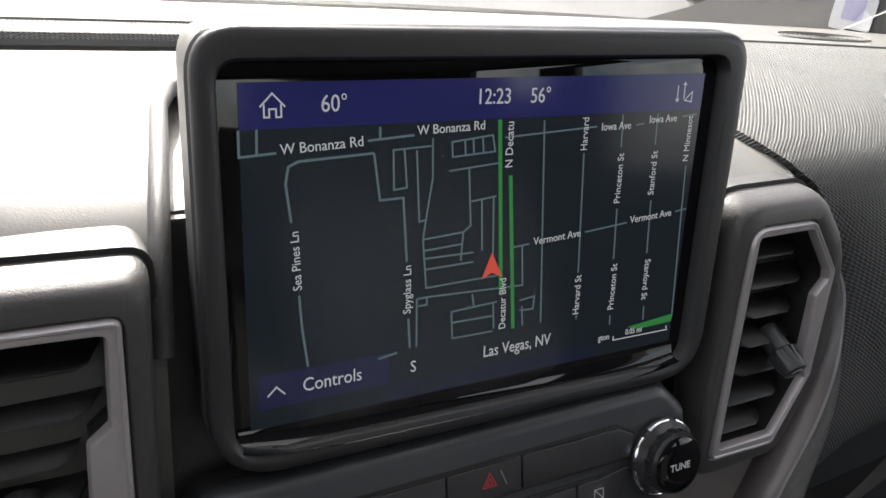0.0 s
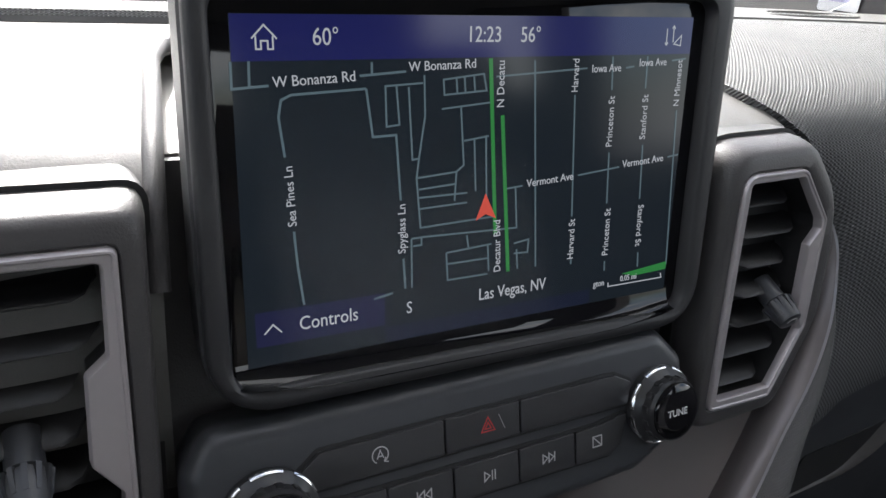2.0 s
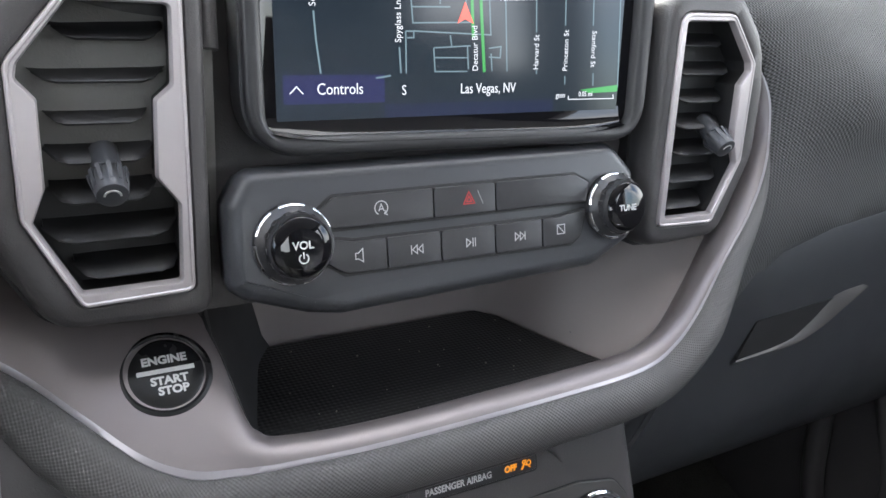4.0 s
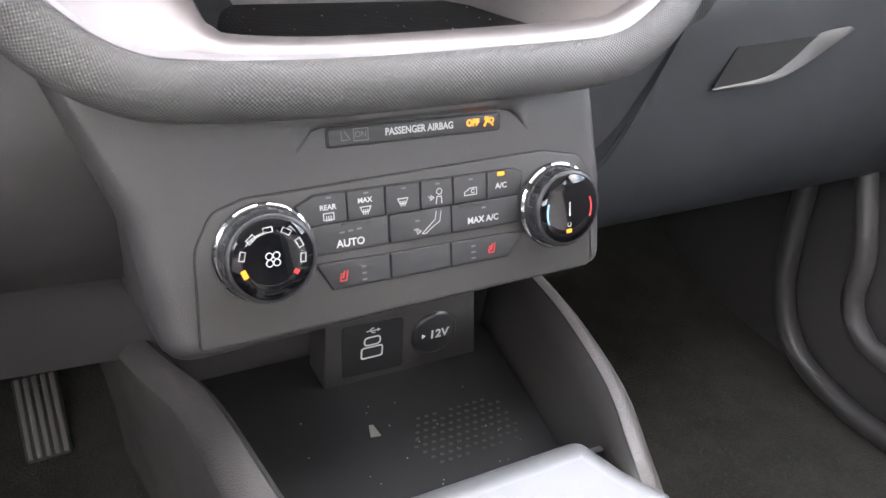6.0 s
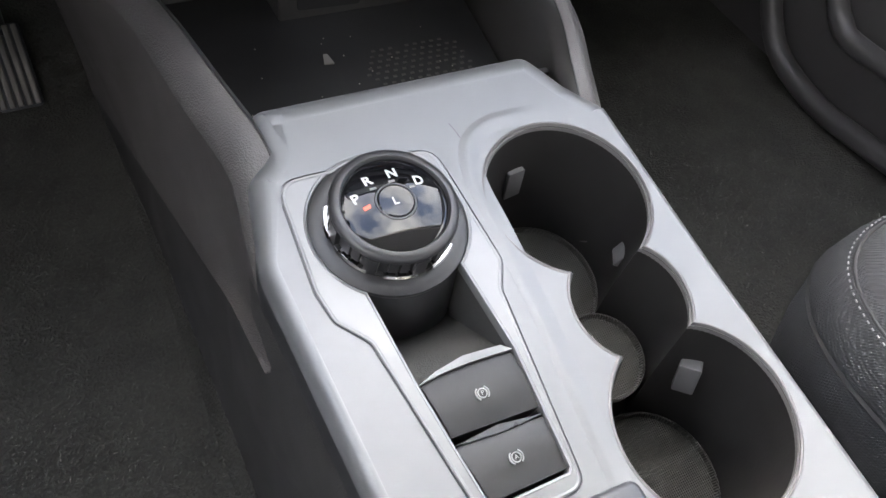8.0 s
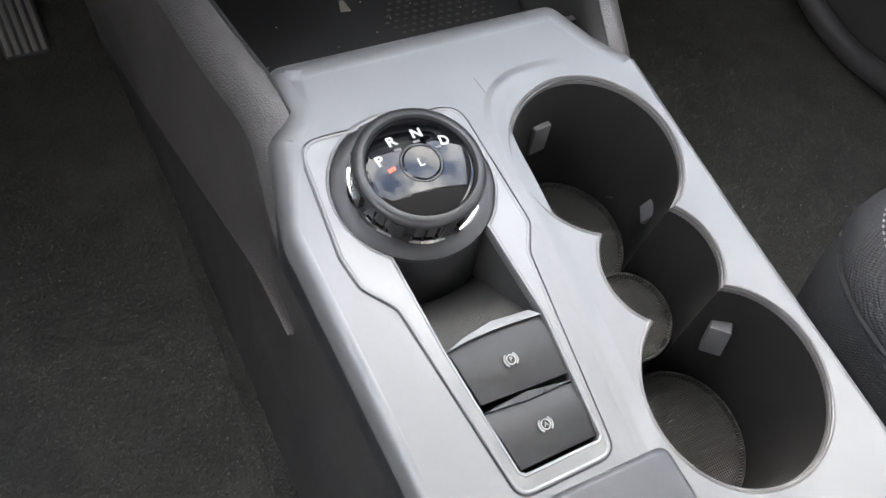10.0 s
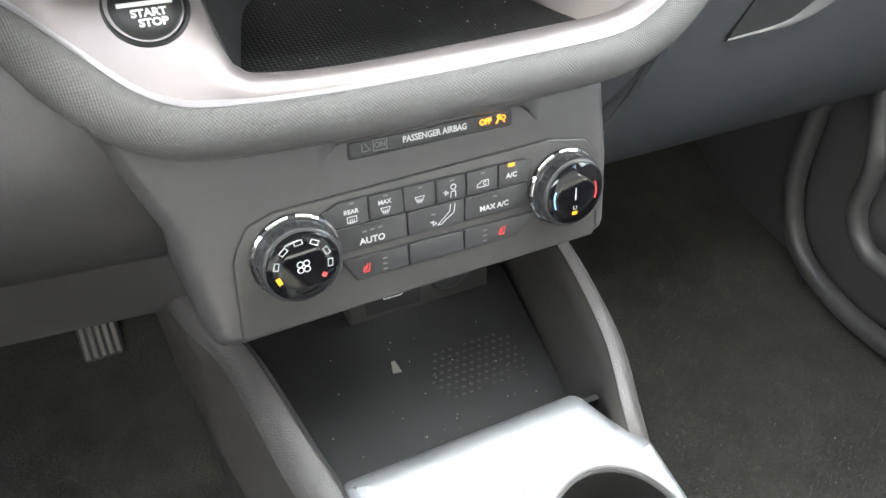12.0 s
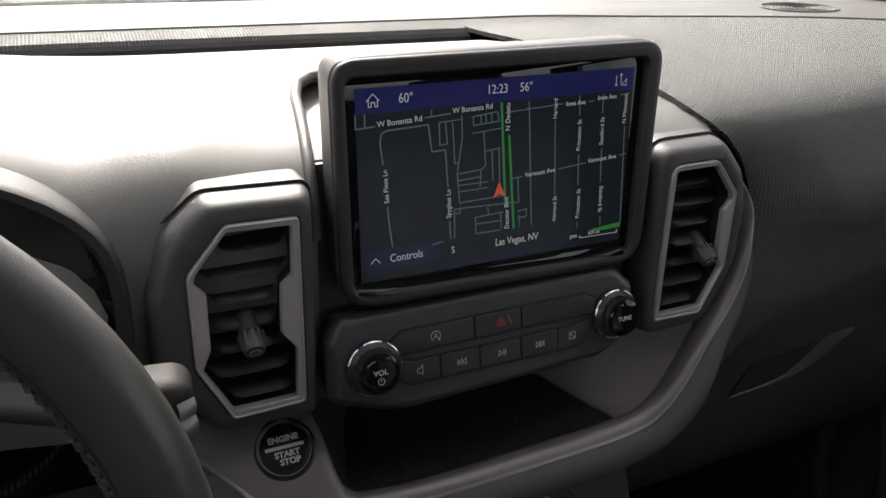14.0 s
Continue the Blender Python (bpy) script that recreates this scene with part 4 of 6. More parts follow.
part("green_road", stroke([mmline(1.5, 36.8, 5.2, -24), mmline(6.8, 17.8, 11.2, -38.9)], 1.4 * mm, -1.0 * mm, -0.84 * mm), GREEN, disp, "green highlighted road", smooth=0)
part("green_road", fill(mmline(66, -47.6, 89.6, -45.6, 89.4, -48.8, 72, -49.3), -1.0 * mm, -0.84 * mm), GREEN, disp, "green highlighted road", smooth=0)
part("position_arrow", fill(mmline(0.8, -9.0, -3.0, -18.2, 0.9, -16.3, 5.3, -18.2), -1.0 * mm, -0.8 * mm), MARK, disp, "red position arrow", smooth=0)
part("scale_bar", stroke([mmline(59.1, -50.3, 59.2, -52, 87.4, -52.2, 86.9, -50.2)], 0.4 * mm, -1.0 * mm, -0.8 * mm), WHITE, disp, smooth=0)
part("menu_arrow", stroke([mmline(-79.4, -46.8, -76.5, -44, -73.8, -46.9)], 0.5 * mm, -1.0 * mm, -0.8 * mm), WHITE, disp, smooth=0)
part("home_icon", stroke([mmline(-78.4, 42.8, -74.7, 46.6, -71.0, 42.8), mmline(-77.2, 43.6, -77.2, 39.9, -75.7, 39.9, -75.7, 42.2, -73.7, 42.2, -73.7, 39.9, -72.2, 39.9, -72.2, 43.6)], 0.5 * mm, -1.0 * mm, -0.8 * mm), WHITE, disp, smooth=0)
part("route_icon", stroke([mmline(79.2, 47, 79.2, 41), mmline(78.4, 42, 79.2, 41, 80, 42), mmline(82.5, 42, 82.5, 48), mmline(81.7, 47, 82.5, 48, 83.3, 47), mmline(83, 41.4, 86.6, 44.6, 86.4, 40.8, 83, 41.4)], 0.4 * mm, -1.0 * mm, -0.8 * mm), WHITE, disp, smooth=0)
for text, size, x, y, turn, w in (("60\u00b0", 7.2, -56.2, 43.2, 0, 0.85), ("12:23", 7.2, -1.2, 44.2, 0, 0.85), ("56\u00b0", 7.2, 17.2, 44.2, 0, 0.85), ("Controls", 6.6, -57.9, -45.3, 0, 0.85), ("S", 6.0, -28.9, -46.3, 0, 0.85), ("Las Vegas, NV", 6.4, 13.6, -46.1, 0, 0.8), ("0.05 mi", 3.4, 69.5, -49.7, 0, 0.85), ("gton", 3.6, 54.3, -50.0, 0, 0.85), ("W Bonanza Rd", 4.5, -59.9, 31.1, 3, 0.95), ("W Bonanza Rd", 4.3, -16.5, 34.7, 2, 0.95), ("Iowa Ave", 4.0, 51.1, 32.8, 1, 0.9), ("Iowa Ave", 4.0, 73.3, 34.7, 1, 0.9), ("Vermont Ave", 4.0, 28.3, -6.4, 3, 0.95), ("Vermont Ave", 4.0, 72.3, -2.6, 3, 0.95), ("Sea Pines Ln", 4.0, -69.0, -3.6, 92, 0.95), ("Spyglass Ln", 4.0, -31.5, -18.0, 90, 0.95), ("N Decatu", 4.2, 5.8, 28.3, 91, 0.95), ("Decatur Blvd", 4.0, 6.2, -28.6, 92, 0.92), ("Harvard", 4.0, 37.2, 30.6, 90, 0.9), ("Harvard St", 4.0, 39.4, -30.1, 90, 0.9), ("Princeton St", 4.0, 54.6, 13.4, 90, 0.95), ("Princeton St", 4.0, 56.4, -29.3, 90, 0.95), ("Stanford St", 4.0, 71.0, 14.4, 90, 0.95), ("Stanford St", 4.0, 73.0, -28.4, -90, 0.95), ("N Minnesot", 4.0, 87.0, 26.7, 90, 0.92)):
    lettering(text, size * mm, WHITE, disp, pose(x * mm, y * mm, -0.8 * mm, 0, 0, turn), width=w)

# ---- air vents ----


def vent(s):
    def o(*pts):
        q = [(s * x * mm, y * mm) for x, y in pts]
        return q if s < 0 else q[::-1]

    v = thing("air_vent", leaning(s * 0.1405, 0.035, 0.636, 4.7), "tall hexagonal dash vent with a warm silver frame and black slats", "air vent", "dash vents")
    trim_o = fillet(o((16.9, 55.5), (-20.3, 55.2), (-19.1, -55.8), (21.4, -57), (38, -22.5), (37.3, 31)), [5 * mm, 3 * mm, 4 * mm, 4 * mm, 8 * mm, 8 * mm], 5)
    hole = fillet(o((16.5, 51.8), (-16.3, 51.2), *((((-15.4, 23.4), (-9.2, 18), (-8, -10.2), (-15.6, -20.7)) if s < 0 else ((-15.9, 20), (-15.4, -10)))), (-14.5, -51.5), (20.8, -51.8), (34.6, -24), (29.5, -12), (28.8, 18.9), (34.6, 26), (33.4, 31)), 2.2 * mm, 4)
    outer = fillet(o((26, 68), (-30, 67), (-27.5, -71), (33, -68), *(((58.5, -20), (58.5, 19), (47, 50)) if s < 0 else ((54, -19), (54, 18), (44, 48)))), [12 * mm, 6 * mm, 8 * mm, 14 * mm, 16 * mm, 16 * mm, 16 * mm], 5)
    n_t, n_o = along(inset(trim_o, -0.5 * mm), 150), along(outer, 150)
    # match the two rings by angle
    best = min(range(150), key=lambda k: sum((Vector(n_o[(k + j) % 150]) - Vector(n_t[j])).length for j in range(0, 150, 10)))
    n_o = n_o[best:] + n_o[:best]

    def blend(t, grow=0.0):
        return [tuple(Vector(a).lerp(Vector(b), t)) for a, b in zip(n_t, n_o)]

    part("surround", frame_ring([(n_t, -30 * mm), (n_t, -1.2 * mm), (blend(0.08), -0.4 * mm), (blend(0.45), -0.8 * mm), (blend(0.62), -1.6 * mm), (blend(0.76), -3.6 * mm), (blend(0.88), -7.5 * mm), (blend(0.96), -12 * mm), (n_o, -17 * mm), (n_o, -60 * mm), (blend(0.7), -60 * mm)]), PLASTIC, v, "grained black surround")
    part("gap", stack([(inset(outer, -1.8 * mm), -18 * mm), (inset(outer, -1.8 * mm), -62 * mm)]), RUBBER, v, "dark joint round the vent")
    trim = part("trim_frame", pierced(inset(trim_o, 1.5 * mm), [inset(hole, -0.8 * mm)], -3 * mm, 0.6 * mm), VENTSILVER, v, "warm silver frame", smooth=0)
    part("outer_bead", frame_ring([(inset(trim_o, 1.7 * mm), 0.55 * mm), (inset(trim_o, 1.2 * mm), 1.1 * mm), (inset(trim_o, 0.5 * mm), 1.1 * mm), (trim_o, 0.5 * mm), (inset(trim_o, -0.4 * mm), -3 * mm), (inset(trim_o, 1.7 * mm), -3 * mm)]), VENTSILVER, trim, "rounded bright outer edge")
    part("inner_bead", frame_ring([(inset(hole, -1.0 * mm), 0.55 * mm), (inset(hole, -0.4 * mm), 0.5 * mm), (inset(hole, 0.1 * mm), -0.3 * mm), (inset(hole, 0.4 * mm), -3.5 * mm), (inset(hole, -1.0 * mm), -3.5 * mm)]), VENTSILVER, trim, "bevelled inner edge")
    ho = inset(hole, -0.6 * mm)
    part("duct", stack([(ho, -2.5 * mm), (ho, -50 * mm)], top=True, bottom=False), RUBBER, v, "dark duct")
    for k in range(7):
        y = (43.5 - 14.6 * k) * mm
        t = abs(k - 3)
        xl, xr = (-27.5 if t < 2 else (-31 if t == 2 else -22)) * mm, (8.5 if t < 2 else 15.5) * mm
        rws = []
        for j in range(11):
            u = j / 10
            x = (xl + (xr - xl) * u) * -s
            e = min(1.0, 7 * u, 7 * (1 - u)) ** 0.7
            rws.append([(x, y + 5.5 * mm, -36 * mm), (x, y + 3.0 * mm, -22 * mm), (x, y - 0.5 * mm * e, (-13 - 1) * mm), (x, y - 3.8 * mm * e, (-14 + 7.5 * e) * mm), (x, y - 4.6 * mm * e, (-14 + 8.0 * e) * mm)])
        part("slat", thick(loft(rws), 1.4 * mm), SLAT, v)
    kx = (-10 if s < 0 else 15) * mm
    stem = lathe([(0, -14 * mm), (6.4 * mm, -14 * mm), (6.6 * mm, 0.8 * mm), (5.8 * mm, 1.4 * mm), (5.8 * mm, 2.4 * mm), (7.5 * mm, 3 * mm), (7.6 * mm, 9 * mm), (6.6 * mm, 14.8 * mm), (5.4 * mm, 15.4 * mm), (0, 15.6 * mm)], 32)
    kn = part("knob", stem, PANEL, v, "grey ribbed knob", m=pose(kx + 1.5 * mm, -7.5 * mm, -3 * mm, 30, 0, 0) @ Matrix.Scale(0.82, 4))
    ribs = bmesh.new()
    for k in range(12):
        a = 2 * math.pi * k / 12
        m = Matrix.Rotation(a, 4, "Z") @ Matrix.Translation((7.4 * mm, 0, 6.5 * mm)) @ Matrix.Rotation(radians(-8), 4, "Y")
        b = stack([(rect(-0.9 * mm, -1.0 * mm, 0.9 * mm, 1.0 * mm), -4.5 * mm), (rect(-0.9 * mm, -0.8 * mm, 0.7 * mm, 0.8 * mm), 4.5 * mm)])
        bmesh.ops.transform(b, matrix=m, verts=b.verts)
        tmp = bpy.data.meshes.new("t")
        b.to_mesh(tmp)
        b.free()
        ribs.from_mesh(tmp)
        bpy.data.meshes.remove(tmp)
    part("ribs", ribs, PANEL, kn)
    part("mark", stroke([[(3.4 * mm * math.cos(a), 3.4 * mm * math.sin(a)) for a in [math.pi * (0.02 + 0.96 * k / 10) for k in range(11)]]], 0.9 * mm, 15.4 * mm, 15.8 * mm), INK, kn, "white arc mark")
    return v


vent(-1)
vent(1)

# ---- knobs with chrome segments ----


def dial(name, parent, x, y, r, h, rf, rc, gaps, label, turn=0.0):
    """A ribbed rotary knob: flange with chrome arcs broken by gaps, grip of radius rf, and a glossy cap of radius rc."""
    k = part(name, lathe([(0, -2 * mm), (r, -2 * mm), (r, 1.7 * mm), (r * 0.96, 2.4 * mm), (rf + 0.8 * mm, 4.2 * mm), (rf + 0.1 * mm, 4.9 * mm), (rf, h - 2.4 * mm), (rf - 0.3 * mm, h - 1.2 * mm), (rf - 0.9 * mm, h - 0.4 * mm), (rc + 0.5 * mm, h - 0.1 * mm), (rc + 0.15 * mm, h - 0.8 * mm), (0, h - 0.9 * mm)], 72), BUTTON, parent, label, m=pose(x, y, 0))
    for g in range(gaps):
        a0, a1 = 2 * math.pi * (g + 0.08) / gaps + turn, 2 * math.pi * (g + 0.82) / gaps + turn
        n = 10
        ring = [[(q * math.cos(a0 + (a1 - a0) * j / n), q * math.sin(a0 + (a1 - a0) * j / n), z) for q, z in ((r * 0.98, 0.5 * mm), (r * 1.02, 0.6 * mm), (r * 1.03, 1.4 * mm), (r * 1.01, 2.3 * mm), (r * 0.97, 2.7 * mm), (r * 0.95, 2.5 * mm))] for j in range(n + 1)]
        part("chrome_arc", loft(ring), CHROME, k, "bright chrome segment")
    n = gaps * 2
    for g in range(n):
        a = 2 * math.pi * (g + 0.45) / n + turn
        c, s_ = math.cos(a), math.sin(a)
        w = rf * 0.11
        o = [(c * q - s_ * p, s_ * q + c * p) for p, q in ((-w, rf - 0.6 * mm), (w, rf - 0.6 * mm), (w * 0.8, rf + 0.55 * mm), (-w * 0.8, rf + 0.55 * mm))]
        part("grip", stack([(o, 4.8 * mm), (o, h - 3.4 * mm), (inset(o, 0.2 * mm), h - 2.8 * mm)]), BUTTON, k, smooth=0)
    part("cap", lathe([(rc, h - 1.5 * mm), (rc, h - 0.2 * mm), (rc - 0.4 * mm, h + 0.15 * mm), (rc * 0.6, h + 0.5 * mm), (0, h + 0.6 * mm)], 64), GLOSS, k, "glossy black cap")
    return k


# ---- radio panel ----
radio = thing("radio_panel", leaning(0, 0.0235, 0.590, 15), "satin black audio control panel with two knobs", "control panel")
face = fillet(mmline(-109, 25, -101, 38.8, 86, 40.2, 101, 25, 100, -9, 74, -22, -62, -26, -77, -23.5, -103, -14.5, -110, -9), [8 * mm, 10 * mm, 14 * mm, 8 * mm, 8 * mm, 14 * mm, 10 * mm, 6 * mm, 6 * mm, 6 * mm], 5)
face = face[::-1]
part("faceplate", stack([(inset(face, 10 * mm), -60 * mm), (inset(face, 3 * mm), -30 * mm)] + [(inset(face, 7 * mm * (1 - math.cos(a))), -10.2 * mm + 8.5 * mm * math.sin(a)) for a in [math.pi / 2 * k / 6 for k in range(7)]]), PANEL, radio, "satin black face")
UPPER = mmline(-74, 18, -65.6, 24.6, 59.4, 25.4, 68, 21, 66, 12, -68, 11.7)
LOWER = mmline(-72, -1, -68, 7.4, -57, 5.4, 50, 5.8, 66, 8.2, 62, -4, 56.7, -7.9, -61.7, -7.7)
for o in (UPPER, LOWER):
    part("button_recess", slab(inset(fillet(o[::-1], 1.5 * mm, 3), -1.4 * mm), -3 * mm, -1.35 * mm), RUBBER, radio, smooth=0)


def clip_x(outline, x0, x1):
    """The part of an outline between two upright lines."""
    for x, keep in ((x0, 1), (x1, -1)):
        out = []
        for i in range(len(outline)):
            a, b = outline[i - 1], outline[i]
            ina, inb = (a[0] - x) * keep >= 0, (b[0] - x) * keep >= 0
            if ina != inb:
                t = (x - a[0]) / (b[0] - a[0])
                out.append((x, a[1] + (b[1] - a[1]) * t))
            if inb:
                out.append(b)
        outline = out
    return outline


def button(outline, parent, z0, z1, mat=None, label="", r=0.8 * mm):
    return part("button", slab(fillet(outline, r, 3), z0, z1, 0.35 * mm), mat or BUTTON, parent, label)


icons = {}
for key, o, a, b in (("stop", UPPER, -80, -19.3), ("hazard", UPPER, -18.5, 13.0), ("blank", UPPER, 13.8, 80), ("mute", LOWER, -80, -42.8), ("prev", LOWER, -42.0, -16.4), ("play", LOWER, -15.6, 12.1), ("next", LOWER, 12.9, 38.8), ("off", LOWER, 39.6, 80)):
    icons[key] = button(clip_x(o[::-1], a * mm, b * mm), radio, -2 * mm, 0, label="black button with a printed symbol" if key != "blank" else "blank black button")
Z = 0.02 * mm


def icon(key, lines, w=0.42, mat=None, shift=(0, 0)):
    pts = [p for l in lines for p in l]
    cx, cy = (min(p[0] for p in pts) + max(p[0] for p in pts)) / 2, (min(p[1] for p in pts) + max(p[1] for p in pts)) / 2
    return part("symbol", stroke([[(cx + 0.88 * (x - cx) + shift[0] * mm, cy + 0.88 * (y - cy) + shift[1] * mm) for x, y in l] for l in lines], w * mm, 0.0, 0.1 * mm), mat or INK, key, smooth=0)


def arc(cx, cy, r, a0, a1, n=16):
    return [((cx + r * math.cos(radians(a0 + (a1 - a0) * k / n))) * mm, (cy + r * math.sin(radians(a0 + (a1 - a0) * k / n))) * mm) for k in range(n + 1)]


icon(icons["stop"], [arc(-44.2, 18.5, 3.4, -60, 240), mmline(-40.9, 15.0, -42.6, 15.6, -42.0, 17.2), mmline(-45.6, 17, -44.2, 20.4, -42.8, 17), mmline(-45.1, 18, -43.3, 18)])
icon(icons["hazard"], [mmline(-4.2, 16.2, -0.9, 22.4, 2.4, 16.2, -4.2, 16.2), mmline(-2.4, 17.3, -0.9, 20.1, 0.6, 17.3, -2.4, 17.3)], 0.38, REDINK)
# glint beside the triangle, drawn as a pale printed line
icon(icons["hazard"], [mmline(3.6, 22.6, 6.6, 15.6)], 0.3, KEYINK)
icon(icons["mute"], [mmline(-57.4, 0.6, -56, 0.6, -53.6, 2.6, -53.6, -3.8, -56, -2.2, -57.4, -2.2, -57.4, 0.6)])
icon(icons["prev"], [mmline(-31.4, 1.2, -31.4, -3.4), mmline(-28.2, 1, -30.8, -1.1, -28.2, -3.2, -28.2, 1), mmline(-25, 1, -27.6, -1.1, -25, -3.2, -25, 1)])
icon(icons["play"], [mmline(-3.4, 1, -0.8, -1.1, -3.4, -3.2, -3.4, 1), mmline(0.4, 1.2, 0.4, -3.4), mmline(1.8, 1.2, 1.8, -3.4)])
icon(icons["next"], [mmline(23, 1, 25.6, -1.1, 23, -3.2, 23, 1), mmline(26.2, 1, 28.8, -1.1, 26.2, -3.2, 26.2, 1), mmline(29.3, 1.2, 29.3, -3.4)])
icon(icons["off"], [mmline(47.6, 2.2, 52.6, 2.2, 52.6, -2.8, 47.6, -2.8, 47.6, 2.2), mmline(48, 1.8, 52.2, -2.4)])
vol = dial("volume_knob", radio, -83.5 * mm, 7.4 * mm, 16.4 * mm, 10.5 * mm, 13.2 * mm, 11.8 * mm, 7, "ribbed black volume knob", 0.3)
lettering("VOL", 4.5 * mm, INK, vol, pose(0.3 * mm, 0.5 * mm, 11.12 * mm), bold=0.0001)
part("symbol", stroke([arc(0.3, -4.6, 1.9, 120, 420), mmline(0.3, -2, 0.3, -4.6)], 0.5 * mm, 10.9 * mm, 11.15 * mm), INK, vol, smooth=0)
tune = dial("tune_knob", radio, 82.8 * mm, 8.4 * mm, 16.4 * mm, 10.5 * mm, 13.2 * mm, 11.8 * mm, 7, "ribbed black tuning knob", 0.5)
lettering("TUNE", 4.1 * mm, INK, tune, pose(0, -0.5 * mm, 11.12 * mm), bold=0.0001)

# ---- start button ----
STARTBLACK = surface("deep_black_plastic", (0.012, 0.012, 0.013), 0.3, grain=0.00002, size=2500, spec=0.35)
st = thing("start_button", leaning(-0.1325, 0.0435, 0.5373, 52), "round black engine start button with grey lettering", "button")
part("ring", lathe([(0, -6 * mm), (19.6 * mm, -6 * mm), (19.6 * mm, -1.5 * mm), (18.8 * mm, 0.2 * mm), (17.4 * mm, 0.8 * mm), (16.2 * mm, 0.2 * mm), (15.8 * mm, -1.5 * mm), (0, -1.5 * mm)], 64), STARTBLACK, st, "black collar")
part("cap", lathe([(15.4 * mm, -2 * mm), (15.4 * mm, 0.2 * mm), (14.6 * mm, 0.8 * mm), (8 * mm, 1.0 * mm), (0, 1.0 * mm)], 64), STARTBLACK, st)
GREYP = surface("pale_grey_print", (0.6, 0.6, 0.6), 0.4)
for word, x, y in (("ENGINE", 0, 5.8), ("START", 0.8, -3.4), ("STOP", 1.8, -7.9)):
    lettering(word, 4.9 * mm, GREYP, st, pose(x * mm, y * mm, 1.05 * mm), width=1.05, bold=0.0002)
part("stripe", fill(rect(-11.6 * mm, 0.0 * mm, 11.6 * mm, 2.0 * mm), 0.8 * mm, 1.2 * mm), GREYP, st, "pale grey stripe", smooth=0)

# ---- passenger airbag indicator ----
ab = thing("airbag_indicator", leaning(0, -0.0017, 0.424, 15.5), "slim black passenger airbag indicator with amber lamp", "indicator")
part("plate", slab(fillet(mmline(-51.4, 35.2, 46.9, 35.2, 46.9, 45.4, -51.4, 45.4), 2.2 * mm), -4 * mm, -2.0 * mm, 0.3 * mm), RUBBER, ab)
part("lens", slab(fillet(mmline(-50.2, 36.3, 45.7, 36.3, 45.7, 44.3, -50.2, 44.3), 1.8 * mm), -3 * mm, -1.7 * mm, 0.3 * mm), BUTTON, ab, "smoked lens")
lettering("PASSENGER AIRBAG", 5.0 * mm, INK, ab, pose(-1.2 * mm, 40.5 * mm, -1.6 * mm), width=0.86, bold=0.00012)
lettering("OFF", 4.8 * mm, AMBER, ab, pose(29.8 * mm, 40.6 * mm, -1.6 * mm), "lit amber word", width=0.9, bold=0.0002)
part("symbol", stroke([arc(38.2, 42.2, 0.9, 0, 360, 10), mmline(37, 38.2, 38.4, 41, 40.2, 40), mmline(39.6, 43.2, 36.4, 38.4), arc(41.2, 41.2, 1.3, 0, 360, 10), mmline(41, 39.6, 42.4, 38.2)], 0.6 * mm, -1.75 * mm, -1.55 * mm), AMBER, ab, "lit amber symbol", smooth=0)
lettering("ON", 4.4 * mm, GREYINK, ab, pose(-33.5 * mm, 40.7 * mm, -1.6 * mm), width=0.9)
part("symbol", stroke([mmline(-43.6, 43, -43.6, 38.6, -40, 38.6), mmline(-42, 43, -39, 38.6), mmline(-37.2, 43.6, -29.6, 43.6, -29.6, 37.8, -37.2, 37.8, -37.2, 43.6)], 0.4 * mm, -1.75 * mm, -1.55 * mm), GREYINK, ab, smooth=0)

# ---- climate panel ----
clim = thing("climate_panel", leaning(0, -0.0017, 0.424, 15.5), "black climate control panel with two large dials", "control panel")
CP = fillet(mmline(-120.5, -54, -118, -5, -108.5, 11.7, -94, 16.4, 73, 21.4, 99, 16.5, 108.5, 4.5, 109.5, -51), [3 * mm, 20 * mm, 10 * mm, 14 * mm, 20 * mm, 10 * mm, 14 * mm, 3 * mm], 5)[::-1]
part("seam", slab(inset(CP, -0.7 * mm), -8 * mm, -2.2 * mm), RUBBER, clim, smooth=0)
part("faceplate", slab(CP, -8 * mm, -1.2 * mm, 0.8 * mm), WARMPANEL, clim)
ROW1 = mmline(-70, 9.5, -60.2, 14, 54.5, 13.8, 60, 11, 57, -1.2, -64, -1.2)[::-1]
ROW2 = mmline(-64, -1.2, 57, -1.2, 57, -16.5, -63, -16.3)[::-1]
ROW3 = mmline(-61.5, -21, 62, -22.5, 51, -35.4, -53.6, -35.4)[::-1]
part("button_recess", slab(inset(fillet(mmline(-70, 9.5, -60.2, 14, 54.5, 13.8, 60, 11, 57, -16.5, -63, -16.3)[::-1], 1 * mm), -0.6 * mm), -4 * mm, -0.95 * mm), RUBBER, clim, smooth=0)
part("button_recess", slab(inset(fillet(ROW3, 1 * mm), -0.6 * mm), -4 * mm, -0.95 * mm), RUBBER, clim, smooth=0)
cb = {}
